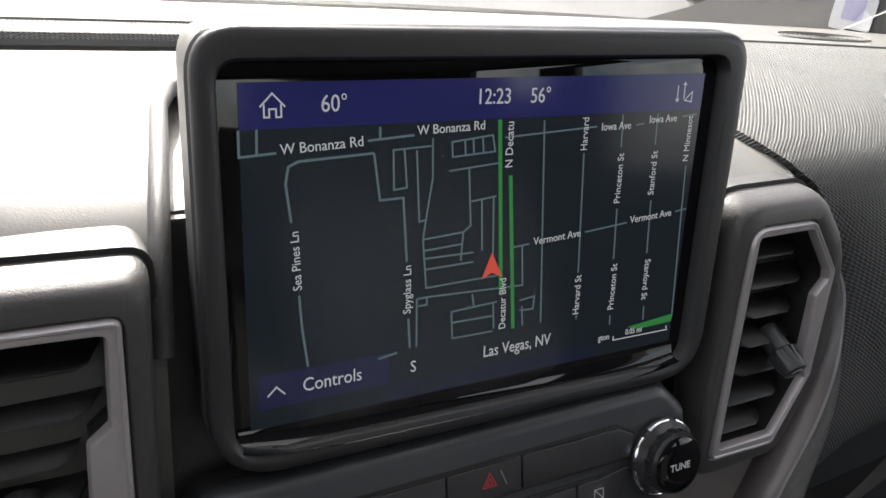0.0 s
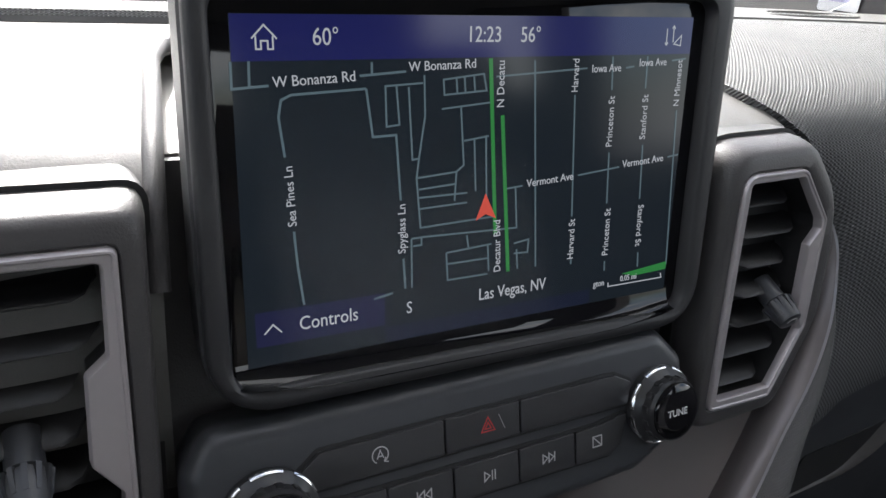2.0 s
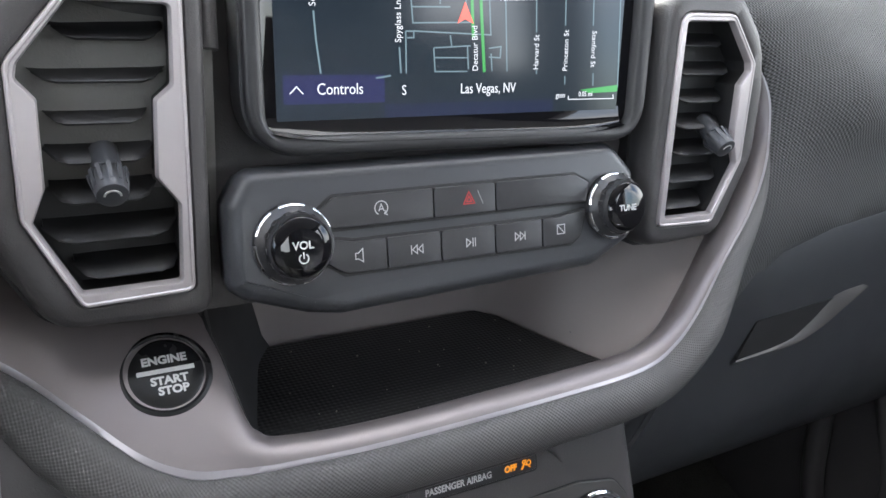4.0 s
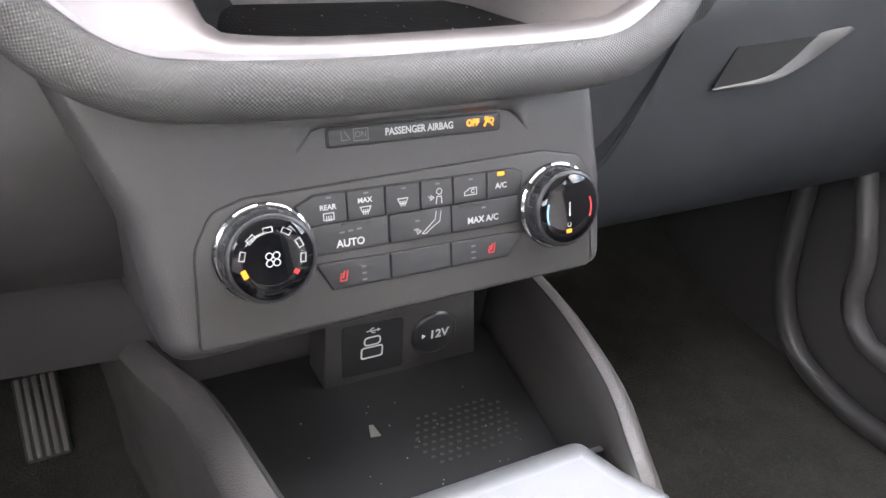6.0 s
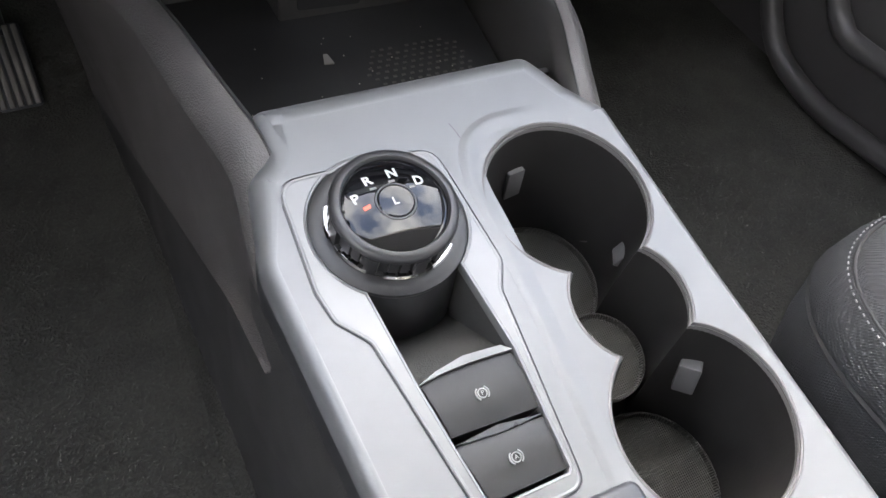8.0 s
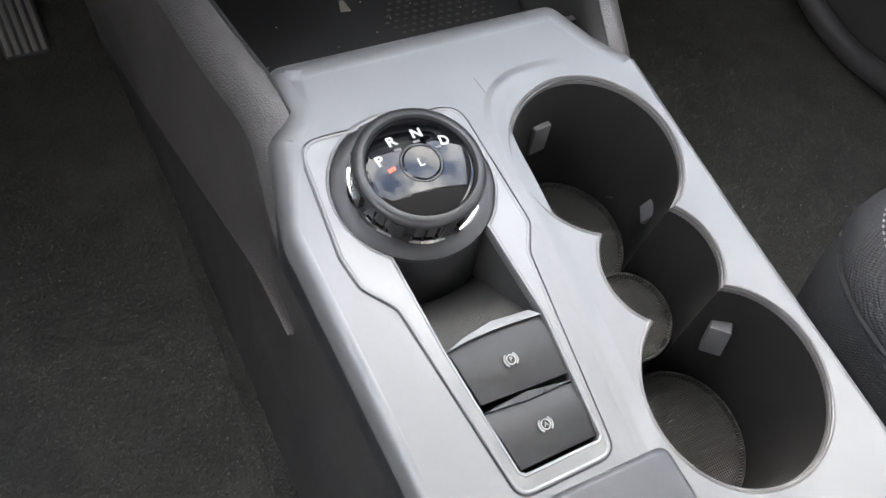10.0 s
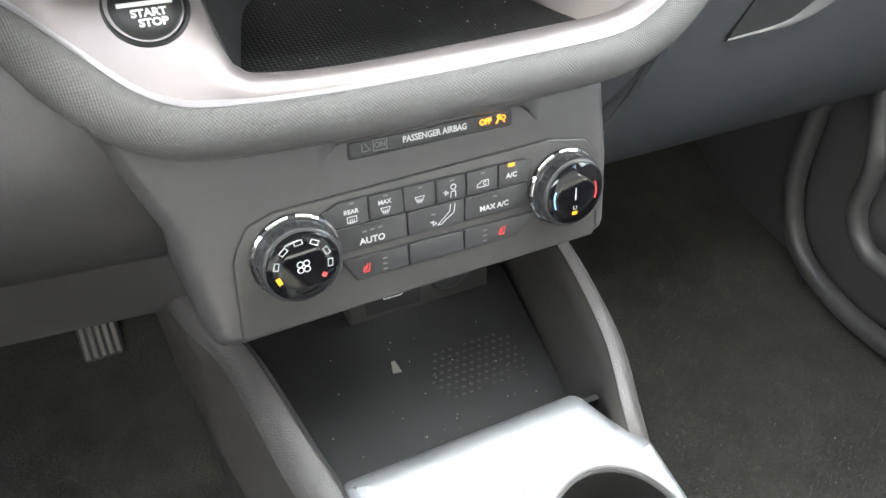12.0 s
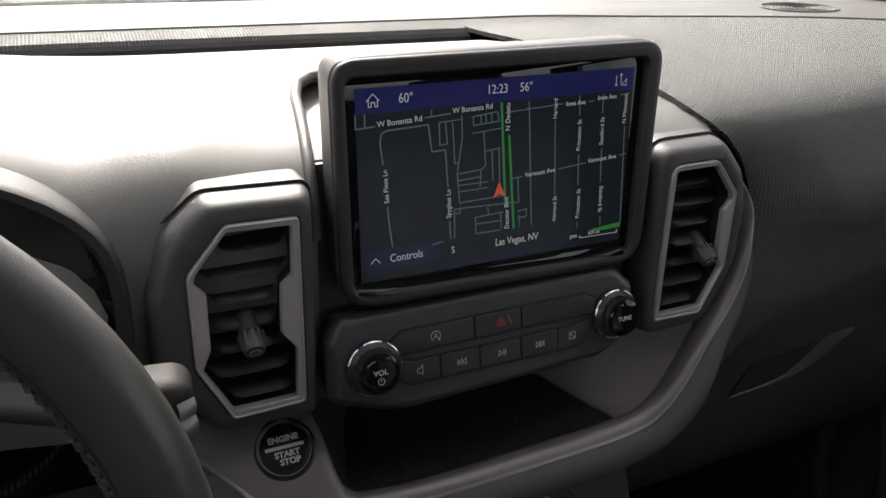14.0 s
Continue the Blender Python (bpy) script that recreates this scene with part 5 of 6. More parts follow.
for key, o, a, b in (("rear", ROW1, -80, -43.7), ("max", ROW1, -43.3, -23.2), ("front", ROW1, -22.8, -3.4), ("facev", ROW1, -3.0, 15.8), ("recirc", ROW1, 16.2, 36.8), ("ac", ROW1, 37.2, 80), ("auto", ROW2, -80, -21.8), ("foot", ROW2, -21.4, 14.4), ("maxac", ROW2, 14.8, 80), ("seatl", ROW3, -80, -21.8), ("blank", ROW3, -21.4, 13.8), ("seatr", ROW3, 14.2, 80)):
    cb[key] = button(inset(clip_x(o, a * mm, b * mm), 0.28 * mm), clim, -3 * mm, 0.0 if key != "foot" else 0.5 * mm, label="black button with a printed legend" if key != "blank" else "blank black button")
lettering("REAR", 3.6 * mm, INK, cb["rear"], pose(-53.5 * mm, 7.2 * mm, 0.05 * mm), bold=0.00008)
lettering("MAX", 3.6 * mm, INK, cb["max"], pose(-34 * mm, 8.2 * mm, 0.05 * mm), bold=0.00008)
lettering("A/C", 4.4 * mm, INK, cb["ac"], pose(46 * mm, 5.5 * mm, 0.05 * mm), bold=0.00008)
lettering("AUTO", 5.4 * mm, INK, cb["auto"], pose(-42.7 * mm, -12.2 * mm, 0.05 * mm), bold=0.0001)
lettering("MAX A/C", 4.8 * mm, INK, cb["maxac"], pose(34.4 * mm, -11.6 * mm, 0.05 * mm), bold=0.0001)
for key, x, y, k in (("rear", -53.3, 2.6, 0), ("max", -33.8, 3.2, 1), ("front", -13.2, 4.6, 1)):
    shape = mmline(x - 3, y + 2, x + 3, y + 2, x + 3, y - 1.8, x - 3, y - 1.8, x - 3, y + 2) if not k else mmline(x - 3.2, y + 2, x + 3.2, y + 2, x + 2, y - 1, x - 2, y - 1, x - 3.2, y + 2)
    icon(cb[key], [shape] + [mmline(x + d, y + 0.6, x + d, y - 2.6) for d in (-1.3, 0, 1.3)], 0.45)
icon(cb["facev"], [arc(8.2, 7.6, 1.8, 0, 360, 14), mmline(6, 0.2, 6.6, 4.6, 9.6, 4.6, 9.8, 0.2), mmline(0.6, 5.4, 3, 4.4, 2.4, 6, 4.6, 4.2, 2.2, 2.8, 2.6, 3.8, 0.6, 5.4)], 0.45)
icon(cb["foot"], [mmline(6.2, -2, 5.4, -7, -1.6, -13, -3.4, -14.6, -1.0, -14.8, 3, -11.8, 8.4, -8.6, 9.6, -2), mmline(-9, -11, -6.4, -12, -6.8, -10.8, -4.4, -13, -6.8, -14.4, -6.4, -13.2, -9, -11)], 0.45, shift=(0, 0)).location.z = 0.0005
icon(cb["recirc"], [mmline(22.6, 2.6, 22.6, 4.6, 25, 5.8, 26, 6.8, 31, 6.8, 31, 2.6, 22.6, 2.6), arc(28.4, 4.8, 1.2, 30, 330, 10)], 0.45)
for key, x in (("seatl", -47.3), ("seatr", 40)):
    icon(cb[key], [mmline(x + 2.2, -25.8, x + 1.2, -31.8, x - 2.4, -31.8, x - 2.4, -29.6, x - 0.6, -29.8, x + 0.4, -26), mmline(x - 1.8, -28.6, x - 1.6, -27.2), mmline(x - 0.6, -28.6, x - 0.4, -27.2)], 0.7, REDINK)
for key, pts in (("rear", ((-52.8, 12),)), ("max", ((-33.2, 11.9),)), ("front", ((-12.6, 11.6),)), ("facev", ((7, 11.4),)), ("recirc", ((27, 11.2),)), ("maxac", ((34.8, -5.2),)), ("auto", ((-47, -6.4), (-42.4, -6.1), (-37.8, -5.8))), ("seatl", ((-36.4, -26), (-36.4, -29.4), (-36.4, -32.8))), ("seatr", ((28, -26), (28, -29.4), (28, -32.8))), ("foot", ((-5.5, -6.6),))):
    bm = bmesh.new()
    for x, y in pts:
        fill(mmline(x - 1.3, y - 0.45, x + 1.3, y - 0.45, x + 1.3, y + 0.45, x - 1.3, y + 0.45), 0, 0.1 * mm + (0.5 * mm if key == "foot" else 0), bm=bm)
    part("lamp", bm, GREYINK, cb[key], "unlit indicator", smooth=0)
part("lamp", fill(fillet(mmline(43.6, 11, 48, 11, 48, 13.2, 43.6, 13.2), 0.4 * mm), 0, 0.2 * mm), AMBER, cb["ac"], "lit amber indicator", smooth=0)
for x, y in ((-39.5, -1.6), (27, -1.8)):
    part("thumb_ridge", slab(fillet(mmline(x - 8, y - 1.4, x + 8, y - 1.4, x + 7, y + 0.4, x - 7, y + 0.4), 0.5 * mm), 0, 0.5 * mm, 0.3 * mm), BUTTON, clim)
fan = dial("fan_dial", clim, -86.2 * mm, -10 * mm, 24 * mm, 13 * mm, 22 * mm, 19.4 * mm, 9, "large ribbed fan dial", 0.2)
part("symbol", stroke([arc(-1.7 + dx, 0.2 + dy, 1.6, 0, 360, 12) for dx, dy in ((0, 1.7), (3.4, 1.7), (0, -1.7), (3.4, -1.7))], 0.5 * mm, 13.4 * mm, 13.7 * mm), INK, fan, "white fan symbol", smooth=0)
for k, a in enumerate((200, 165, 130, 95, 60, 25, -5)):
    o = [(x * math.cos(radians(a)) - y * math.sin(radians(a)), x * math.sin(radians(a)) + y * math.cos(radians(a))) for x, y in rect(13.2 * mm, -2.1 * mm, 15.6 * mm, 2.1 * mm)]
    if k == 0:
        part("lamp", fill(o, 13.2 * mm, 13.6 * mm), AMBER, fan, "lit amber speed mark", smooth=0)
    else:
        part("speed_mark", stroke([o + o[:1]], 0.5 * mm, 13.2 * mm, 13.5 * mm), KEYINK, fan, smooth=0)
o = [(x * math.cos(radians(-35)) - y * math.sin(radians(-35)), x * math.sin(radians(-35)) + y * math.cos(radians(-35))) for x, y in rect(11.6 * mm, -1.2 * mm, 14.2 * mm, 1.2 * mm)]
part("mark", fill(o, 13.2 * mm, 13.55 * mm), REDINK, fan, "red mark", smooth=0)
temp = dial("temperature_dial", clim, 82.6 * mm, -10 * mm, 24 * mm, 13 * mm, 22 * mm, 19.4 * mm, 9, "large ribbed temperature dial", 0.5)
part("mark", stroke([arc(0, -1, 15, 160, 205, 10)], 1.0 * mm, 13.1 * mm, 13.5 * mm), surface("blue_print", (0.2, 0.4, 0.75), 0.4), temp, "blue arc", smooth=0)
part("mark", stroke([arc(0, -1, 15, -20, 25, 10)], 1.0 * mm, 13.1 * mm, 13.5 * mm), REDINK, temp, "red arc", smooth=0)
part("pointer", fill(mmline(-0.5, -4, 0.5, -4, 0.3, 4, -0.3, 4), 13.5 * mm, 13.7 * mm), INK, temp, "white pointer", smooth=0)
part("symbol", stroke([arc(0, -9, 1.2, 120, 420, 12)], 0.4 * mm, 13.2 * mm, 13.6 * mm), INK, temp, smooth=0)
part("lamp", fill(mmline(-1.8, -13.8, 1.8, -13.8, 1.8, -11.6, -1.8, -11.6), 13.1 * mm, 13.5 * mm), AMBER, temp, "lit amber mark", smooth=0)

# ---- wells, shift dial and switches on the console ----
CON = pose(0, -0.1042, 0.2985, 12)


def well(depth, grow):
    """The wells' outline at a depth: they stand upright in the sloping plate."""
    return [(x, y - 0.2 * depth * mm) for x, y in cup_outline(grow * mm)]


part("cup_rim", frame_ring([(well(0, 2.6), 0.05 * mm), (well(0, 2.1), 0.5 * mm), (well(0, 1.5), 0.6 * mm), (well(0, 1.0), 0.1 * mm), (well(1, 0.9), -1.2 * mm), (well(1, 0.2), -1.3 * mm), (well(4, 0.0), -4 * mm), (well(4, 2.8), -4 * mm)]), surface("rim_silver", (0.14, 0.135, 0.135), 0.42, metal=0.4), con, "thin silver rim of the cup wells")
part("cup_well", stack([(well(1, 0.4), -1 * mm), (well(8, -0.6), -8 * mm), (well(30, -2.6), -30 * mm), (well(76, -4.5), -76 * mm), (well(80, -6), -80 * mm)], top=True, bottom=False), WELL, con, "black double cup well")
for (x, y, r), z in zip(CUPS, (-78, -54, -78)):
    part("well_floor", lathe([(0, -2 * mm), (r - 6 * mm, -2 * mm), (r - 6 * mm, 4 * mm), (r - 6.6 * mm, 4.5 * mm), (r - 7.4 * mm, 4.4 * mm), (r - 8.2 * mm, 1.4 * mm), (0, 1.2 * mm)], 56), FLOORMAT, con, "dusty black rubber floor", m=pose(x, y + 0.2 * z * mm, z * mm))
for x, y, z, cxy, roll in ((45.0, -34.5, -36, (49, -73), 2), (86, -93.5, -34, (49, -73), 0), (77, -172, -33, (46, -200), 16)):
    a = math.degrees(math.atan2(cxy[1] - y, cxy[0] - x))
    tab = slab(fillet(rect(-5.6 * mm, -10.5 * mm, 5.6 * mm, 10.5 * mm), 1.2 * mm), -8 * mm, 0.6 * mm, 0.5 * mm)
    part("grip_tab", tab, surface("tab_rubber", (0.09, 0.088, 0.09), 0.45), con, "grey rubber grip tab", m=pose(x * mm, y * mm, z * mm, 0, 0, a + 90) @ pose(0, 0, 0, 80, 0, 0) @ pose(0, 0, 0, 0, 0, roll))
CX, CY = -48.0 * mm, -54.5 * mm
opening = [(CX + 39 * mm * math.cos(radians(a)), CY + 39 * mm * math.sin(radians(a))) for a in [-52 + 284 * k / 40 for k in range(41)]] + mmline(-68, -132, -64.5, -160, -60.5, -189, -58.5, -191, -23, -191, -21, -189, -19, -132)
part("shift_bezel", pierced(inset(BEZEL, 0.1 * mm), [opening], -6 * mm, 0.5 * mm), INSERT, con, "bright silver shifter surround", smooth=0)
part("surround_edge", frame_ring([(inset(BEZEL, 1.8 * mm), 0.45 * mm), (inset(BEZEL, 1.2 * mm), 0.85 * mm), (inset(BEZEL, 0.5 * mm), 0.8 * mm), (inset(BEZEL, 0.05 * mm), 0.3 * mm), (inset(BEZEL, 0.05 * mm), -3 * mm), (inset(BEZEL, 1.8 * mm), -3 * mm)]), INSERT, con, "rounded edge of the surround")
part("opening_edge", frame_ring([(inset(opening, -1.5 * mm), 0.45 * mm), (inset(opening, -0.9 * mm), 0.75 * mm), (inset(opening, -0.2 * mm), 0.5 * mm), (inset(opening, 0.25 * mm), -0.4 * mm), (inset(opening, 0.3 * mm), -3 * mm), (inset(opening, -1.5 * mm), -3 * mm)]), INSERT, con, "rolled edge of the channel")
crease = spline([(62 * mm, -13 * mm, 0), (40 * mm, -11.5 * mm, 0), (22 * mm, -14 * mm, 0), (8 * mm, -25 * mm, 0), (2.5 * mm, -45 * mm, 0), (2 * mm, -75 * mm, 0), (0.5 * mm, -120 * mm, 0), (-3.5 * mm, -190 * mm, 0), (-6 * mm, -215 * mm, 0)], 60)
rws = []
for i, p in enumerate(crease):
    t = (crease[min(i + 1, 59)] - crease[max(i - 1, 0)]).normalized()
    side = Vector((t.y, -t.x, 0))
    f = min(1, i / 8)
    rws.append([p + side * d * mm + Vector((0, 0, z * f * mm)) for d, z in ((4.5, -0.05), (2.5, 0.25), (1, 0.62), (0, 0.72), (-1.5, 0.62), (-4.5, 0.3), (-8, -0.05))])
part("crease", loft(rws), SILVER, con, "soft crease between the shifter and the cup wells")
part("bezel_seam", frame_ring([(inset(BEZEL, -1.0 * mm), -5 * mm), (inset(BEZEL, -1.0 * mm), -0.7 * mm), (inset(BEZEL, 0.3 * mm), -0.7 * mm), (inset(BEZEL, 0.3 * mm), -5 * mm)]), PANEL, con, "dark seam")
part("shift_channel", stack([(inset(opening, -0.4 * mm), -4 * mm), (inset(opening, 0.4 * mm), -50 * mm)], top=True, bottom=False), surface("sandy_grey_plastic", (0.035, 0.034, 0.033), 0.7, grain=0.0004, size=1100), con, "dark grained channel")
ramp = spline([(0, -84 * mm, -47 * mm), (0, -94 * mm, -43 * mm), (0, -108 * mm, -31 * mm), (0, -122 * mm, -18 * mm), (0, -135 * mm, -10 * mm)], 16)
part("channel_ramp", thick(loft([[(x * mm, p.y, p.z) for x in (-72, -58, -44, -30, -17)] for p in ramp]), 0.8 * mm), surface("sandy_ramp_plastic", (0.045, 0.044, 0.042), 0.7, grain=0.0004, size=1100), con, "dark grained ramp of the channel")

dialp = thing("shift_dial", CON @ pose(CX, CY, 0), "rotary black gear selector dial with white letters", "gear selector")
part("pedestal", stack([([(x, y + 0.2 * z * mm) for x, y in circle(0, 0, 37.6 * mm, 72)], z * mm) for z in (-52, -40, -25, -12, -2)]), BUTTON, dialp, "black upright pedestal")
part("base", lathe([(37.6 * mm, -4 * mm), (38.2 * mm, -3 * mm), (38.6 * mm, -1 * mm), (38.4 * mm, 0.2 * mm), (36.6 * mm, 1.2 * mm), (33.4 * mm, 1.6 * mm), (0, 1.6 * mm)], 96), BUTTON, dialp, "black round base")
grip = part("grip_ring", lathe([(q * 0.985, z) for q, z in [(30.6 * mm, 1 * mm), (30.8 * mm, 2.8 * mm), (28.6 * mm, 3.2 * mm), (28.6 * mm, 14.4 * mm), (30.7 * mm, 14.8 * mm), (31.0 * mm, 16.2 * mm), (30.2 * mm, 17.8 * mm), (28.0 * mm, 18.8 * mm), (26.4 * mm, 18.8 * mm), (25.6 * mm, 18.0 * mm), (25.2 * mm, 16.4 * mm), (0, 16.4 * mm)]], 96), BUTTON, dialp, "satin black grip ring")
for k in range(8):
    a0 = 2 * math.pi * k / 8 + 0.28
    ring = [[(q * math.cos(a0 + 0.52 * j / 8), q * math.sin(a0 + 0.52 * j / 8), z * mm) for q, z in ((28 * mm, 2.2), (31.6 * mm, 2.2), (32.0 * mm, 3.6), (31.2 * mm, 4.8), (28 * mm, 5.0))] for j in range(9)]
    part("chrome_arc", loft(ring), CHROME, grip, "bright chrome strip")
for k in range(8):
    for d, w, r1 in ((0.02, 3.4, 30.9), (0.36, 2.1, 30.6), (0.54, 2.1, 30.6), (0.72, 2.1, 30.6)):
        a = 2 * math.pi * k / 8 + d + 0.03
        c, s_ = math.cos(a), math.sin(a)
        o = [(c * q - s_ * p, s_ * q + c * p) for p, q in ((-w * mm, 27.4 * mm), (w * mm, 27.4 * mm), (w * 0.92 * mm, r1 * 0.985 * mm), (-w * 0.92 * mm, r1 * 0.985 * mm))]
        part("grip", stack([(o, (2.4 if d < 0.1 else 6.6) * mm), (o, 14.5 * mm)]), BUTTON, grip, smooth=0)
capm = part("cap", lathe([(26.0 * mm, 15 * mm), (25.9 * mm, 16.2 * mm), (25.2 * mm, 16.8 * mm), (23 * mm, 17.4 * mm), (20 * mm, 18.1 * mm), (16 * mm, 18.85 * mm), (12.6 * mm, 19.35 * mm), (10 * mm, 19.65 * mm), (9.4 * mm, 19.2 * mm), (0, 19.2 * mm)], 96), GLOSS, dialp, "domed glossy black cap")
part("low_button", lathe([(8.6 * mm, 18.8 * mm), (8.6 * mm, 19.6 * mm), (8.0 * mm, 20.1 * mm), (4 * mm, 19.8 * mm), (0, 19.7 * mm)], 48), GLOSS, capm, "glossy centre button")
part("button_ring", frame_ring([(circle(0, 0, 9.6 * mm, 48), 19.3 * mm), (circle(0, 0, 9.6 * mm, 48), 19.85 * mm), (circle(0, 0, 8.9 * mm, 48), 19.9 * mm), (circle(0, 0, 8.9 * mm, 48), 19.3 * mm)]), PANEL, capm, "thin black ring")
for ch, x, y in (("P", -17.2, 6.4), ("R", -8.6, 14.0), ("N", 4.0, 14.8), ("D", 14.8, 7.8)):
    lettering(ch, 7.0 * mm, INK, capm, pose(x * mm, y * mm, (20.38 - 0.0056 * (x * x + y * y)) * mm, -y * 0.62, x * 0.62, -x * 0.5), bold=0.0002)
lettering("L", 5.6 * mm, GREYP, capm, pose(-0.3 * mm, 0, 19.95 * mm), bold=0.0001)
part("gear_lamp", fill(mmline(-15.4, -0.6, -11.8, 0.2, -12.2, 2.0, -15.8, 1.2), 18.9 * mm, 19.4 * mm), glow("red_gear_lamp", (1.0, 0.12, 0.06), 0.22), capm, "lit red lamp", smooth=0)
for x, y in ((-7.6, 9.2), (2.2, 10.6), (10.6, 5.2)):
    part("gear_mark", fill(mmline(x - 1.6, y - 0.6, x + 1.6, y - 0.6, x + 1.6, y + 0.6, x - 1.6, y + 0.6), 18.9 * mm, 19.65 * mm), GREYINK, capm, smooth=0)


def switch(name, pts, label, sym):
    s = thing(name, CON, label, "switch")
    n = 9
    (x0, y0), (x1, y1), (x2, y2), (x3, y3) = pts
    rws = []
    for j in range(7):
        v = j / 6
        z = (-2.2 + 2.2 * math.sin(min(1, v * 1.15) * 1.9) - 1.6 * v) * mm if j else -2.6 * mm
        rws.append([((x0 + (x3 - x0) * v + (x1 + (x2 - x1) * v - x0 - (x3 - x0) * v) * k / (n - 1)) * mm, (y0 + (y3 - y0) * v + (y1 + (y2 - y1) * v - y0 - (y3 - y0) * v) * k / (n - 1) + 0.9 * math.sin(math.pi * k / (n - 1)) * (1 - v) ) * mm, z) for k in range(n)])
    rws = [[(p[0], p[1], -20 * mm) for p in rws[0]]] + rws + [[(p[0], p[1], -20 * mm) for p in rws[-1]]]
    bm = loft(rws)
    bmesh.ops.holes_fill(bm, edges=bm.edges[:])
    part("key", bm, KEYBLACK, s, "satin black key", smooth=30)
    cx, cy = (x0 + x1 + x2 + x3) / 4, (y0 + y1 + y2 + y3) / 4
    part("symbol", stroke([arc(cx, cy, 2.1, 0, 360, 20), arc(cx, cy, 3.1, 125, 235, 10), arc(cx, cy, 3.1, -55, 55, 10)], 0.45 * mm, -0.8 * mm, 0.12 * mm), KEYINK, s, "pale printed symbol", smooth=0)
    lettering(sym, 3.0 * mm, KEYINK, s, pose(cx * mm, cy * mm, 0.12 * mm))
    return s


pb = switch("parking_brake_switch", ((-66.5, -132.5), (-20, -132.5), (-19.6, -160.5), (-63, -158.8)), "satin black parking brake switch with a silver front edge", "P")
part("edge_strip", stack([(mmline(-67, -133, -56, -131.6, -43, -131.2, -30, -131.6, -19.6, -132.4, -24, -128.6, -43, -127.2, -58, -129.8), z) for z in (-7 * mm, -0.6 * mm)]), SILVER, pb, "bright silver edge")
ah = switch("hold_switch", ((-63.2, -163), (-19.8, -165), (-21.5, -189), (-59, -189)), "satin black brake hold switch", "A")
part("edge_strip", stack([(mmline(-63, -162.4, -42, -160.8, -20, -164.0, -42, -164.4), z) for z in (-9 * mm, -1.2 * mm)]), PANEL, ah, "dark ridge")
arm = thing("armrest", CON @ pose(-0.03, -0.26, 0), "dark padded armrest lid behind the switches", "armrest")
part("pad", slab(fillet(mmline(-60, 60, -85, -200, 55, -200, 34, 58), 6 * mm)[::-1], -20 * mm, 3 * mm, 3 * mm), PANEL, arm, m=pose(0, -2 * mm, 0))
# marks on the plate
part("scuff", stroke([mmline(6, -8, 7, -12, 8, -18), mmline(7, -22, 11, -22.6), mmline(14, -14, 14.6, -15)], 0.45 * mm, 0, 0.06 * mm), PANEL, con, "dark scuff marks", smooth=0)

# ---- open tray under the stack ----
tray = thing("tray", pose(0, 0.03, 0.24), "deep black open tray under the stack", "tray")
tf = mmline(-128, 132, -94, -105, 98, -105, 124, 60, 124, 132)[::-1]
part("tray_floor", slab(tf, -6 * mm, 0), RUBBER, tray, smooth=0)
part("front_wall", slab(mmline(-92, -9, 92, -9, 92, 50, -92, 50), 0, 4 * mm), RUBBER, tray, smooth=0, m=pose(0, -0.106, -0.002, 90, 0, 0))
part("back_wall", slab(mmline(-125, -8, 112, -8, 112, 150, -125, 150), 0, 4 * mm), PLASTIC, tray, m=pose(0, 0.093, 0, 90, 0, 0), smooth=0)
dots = bmesh.new()
random.seed(4)
for i in range(13):
    for j in range(8):
        x, y = 12 + 6.4 * i + (3.2 if j % 2 else 0), -43 + 5.9 * j
        if x < 91 and random.random() > 0.06 and x > 13 + 1.4 * abs(j - 3.5) ** 1.6:
            stack([(rect((x - 1.4) * mm, (y - 0.9) * mm, (x + 1.4) * mm, (y + 0.9) * mm), 0.0), (rect((x - 1.1) * mm, (y - 0.7) * mm, (x + 1.1) * mm, (y + 0.7) * mm), 0.7 * mm)], bm=dots)
d = part("mat_studs", dots, surface("worn_stud", (0.06, 0.057, 0.05), 0.5), tray, "worn raised studs")
d["kind"] = "stuff"
chip = tagged(part("paper_chip", stack([(fillet(mmline(-3, -7, 4, -7, 1.5, 4, -1.5, 4), 0.6 * mm), 0), (fillet(mmline(-3, -7, 4, -7, 1.5, 4, -1.5, 4), 0.6 * mm), 0.6 * mm)]), surface("pale_scrap", (0.2, 0.19, 0.175), 0.8)), "small pale scrap lying in the tray", "scrap")
chip.matrix_world = pose(-0.0054, 0.0301, 0.2402, 0, 0, -8)

# ---- charging panel ----
usb = thing("charging_panel", leaning(0.04, 0.080, 0.268, 2), "black charging panel with USB ports and a 12V socket", "socket panel")
part("plate", stack([(mmline(-61, -34, 63, -36, 54, 38, -61, 38), z) for z in (-30 * mm, -1 * mm)] + [(inset(mmline(-61, -34, 63, -36, 54, 38, -61, 38), 1.5 * mm), 0)]), WARMPANEL, usb)
up = part("usb_socket", slab(fillet(mmline(-48, -22, -0.5, -23.5, -2, 20.5, -49, 22), 3 * mm), -3 * mm, 0.7 * mm, 0.5 * mm), RUBBER, usb, "black twin USB socket")
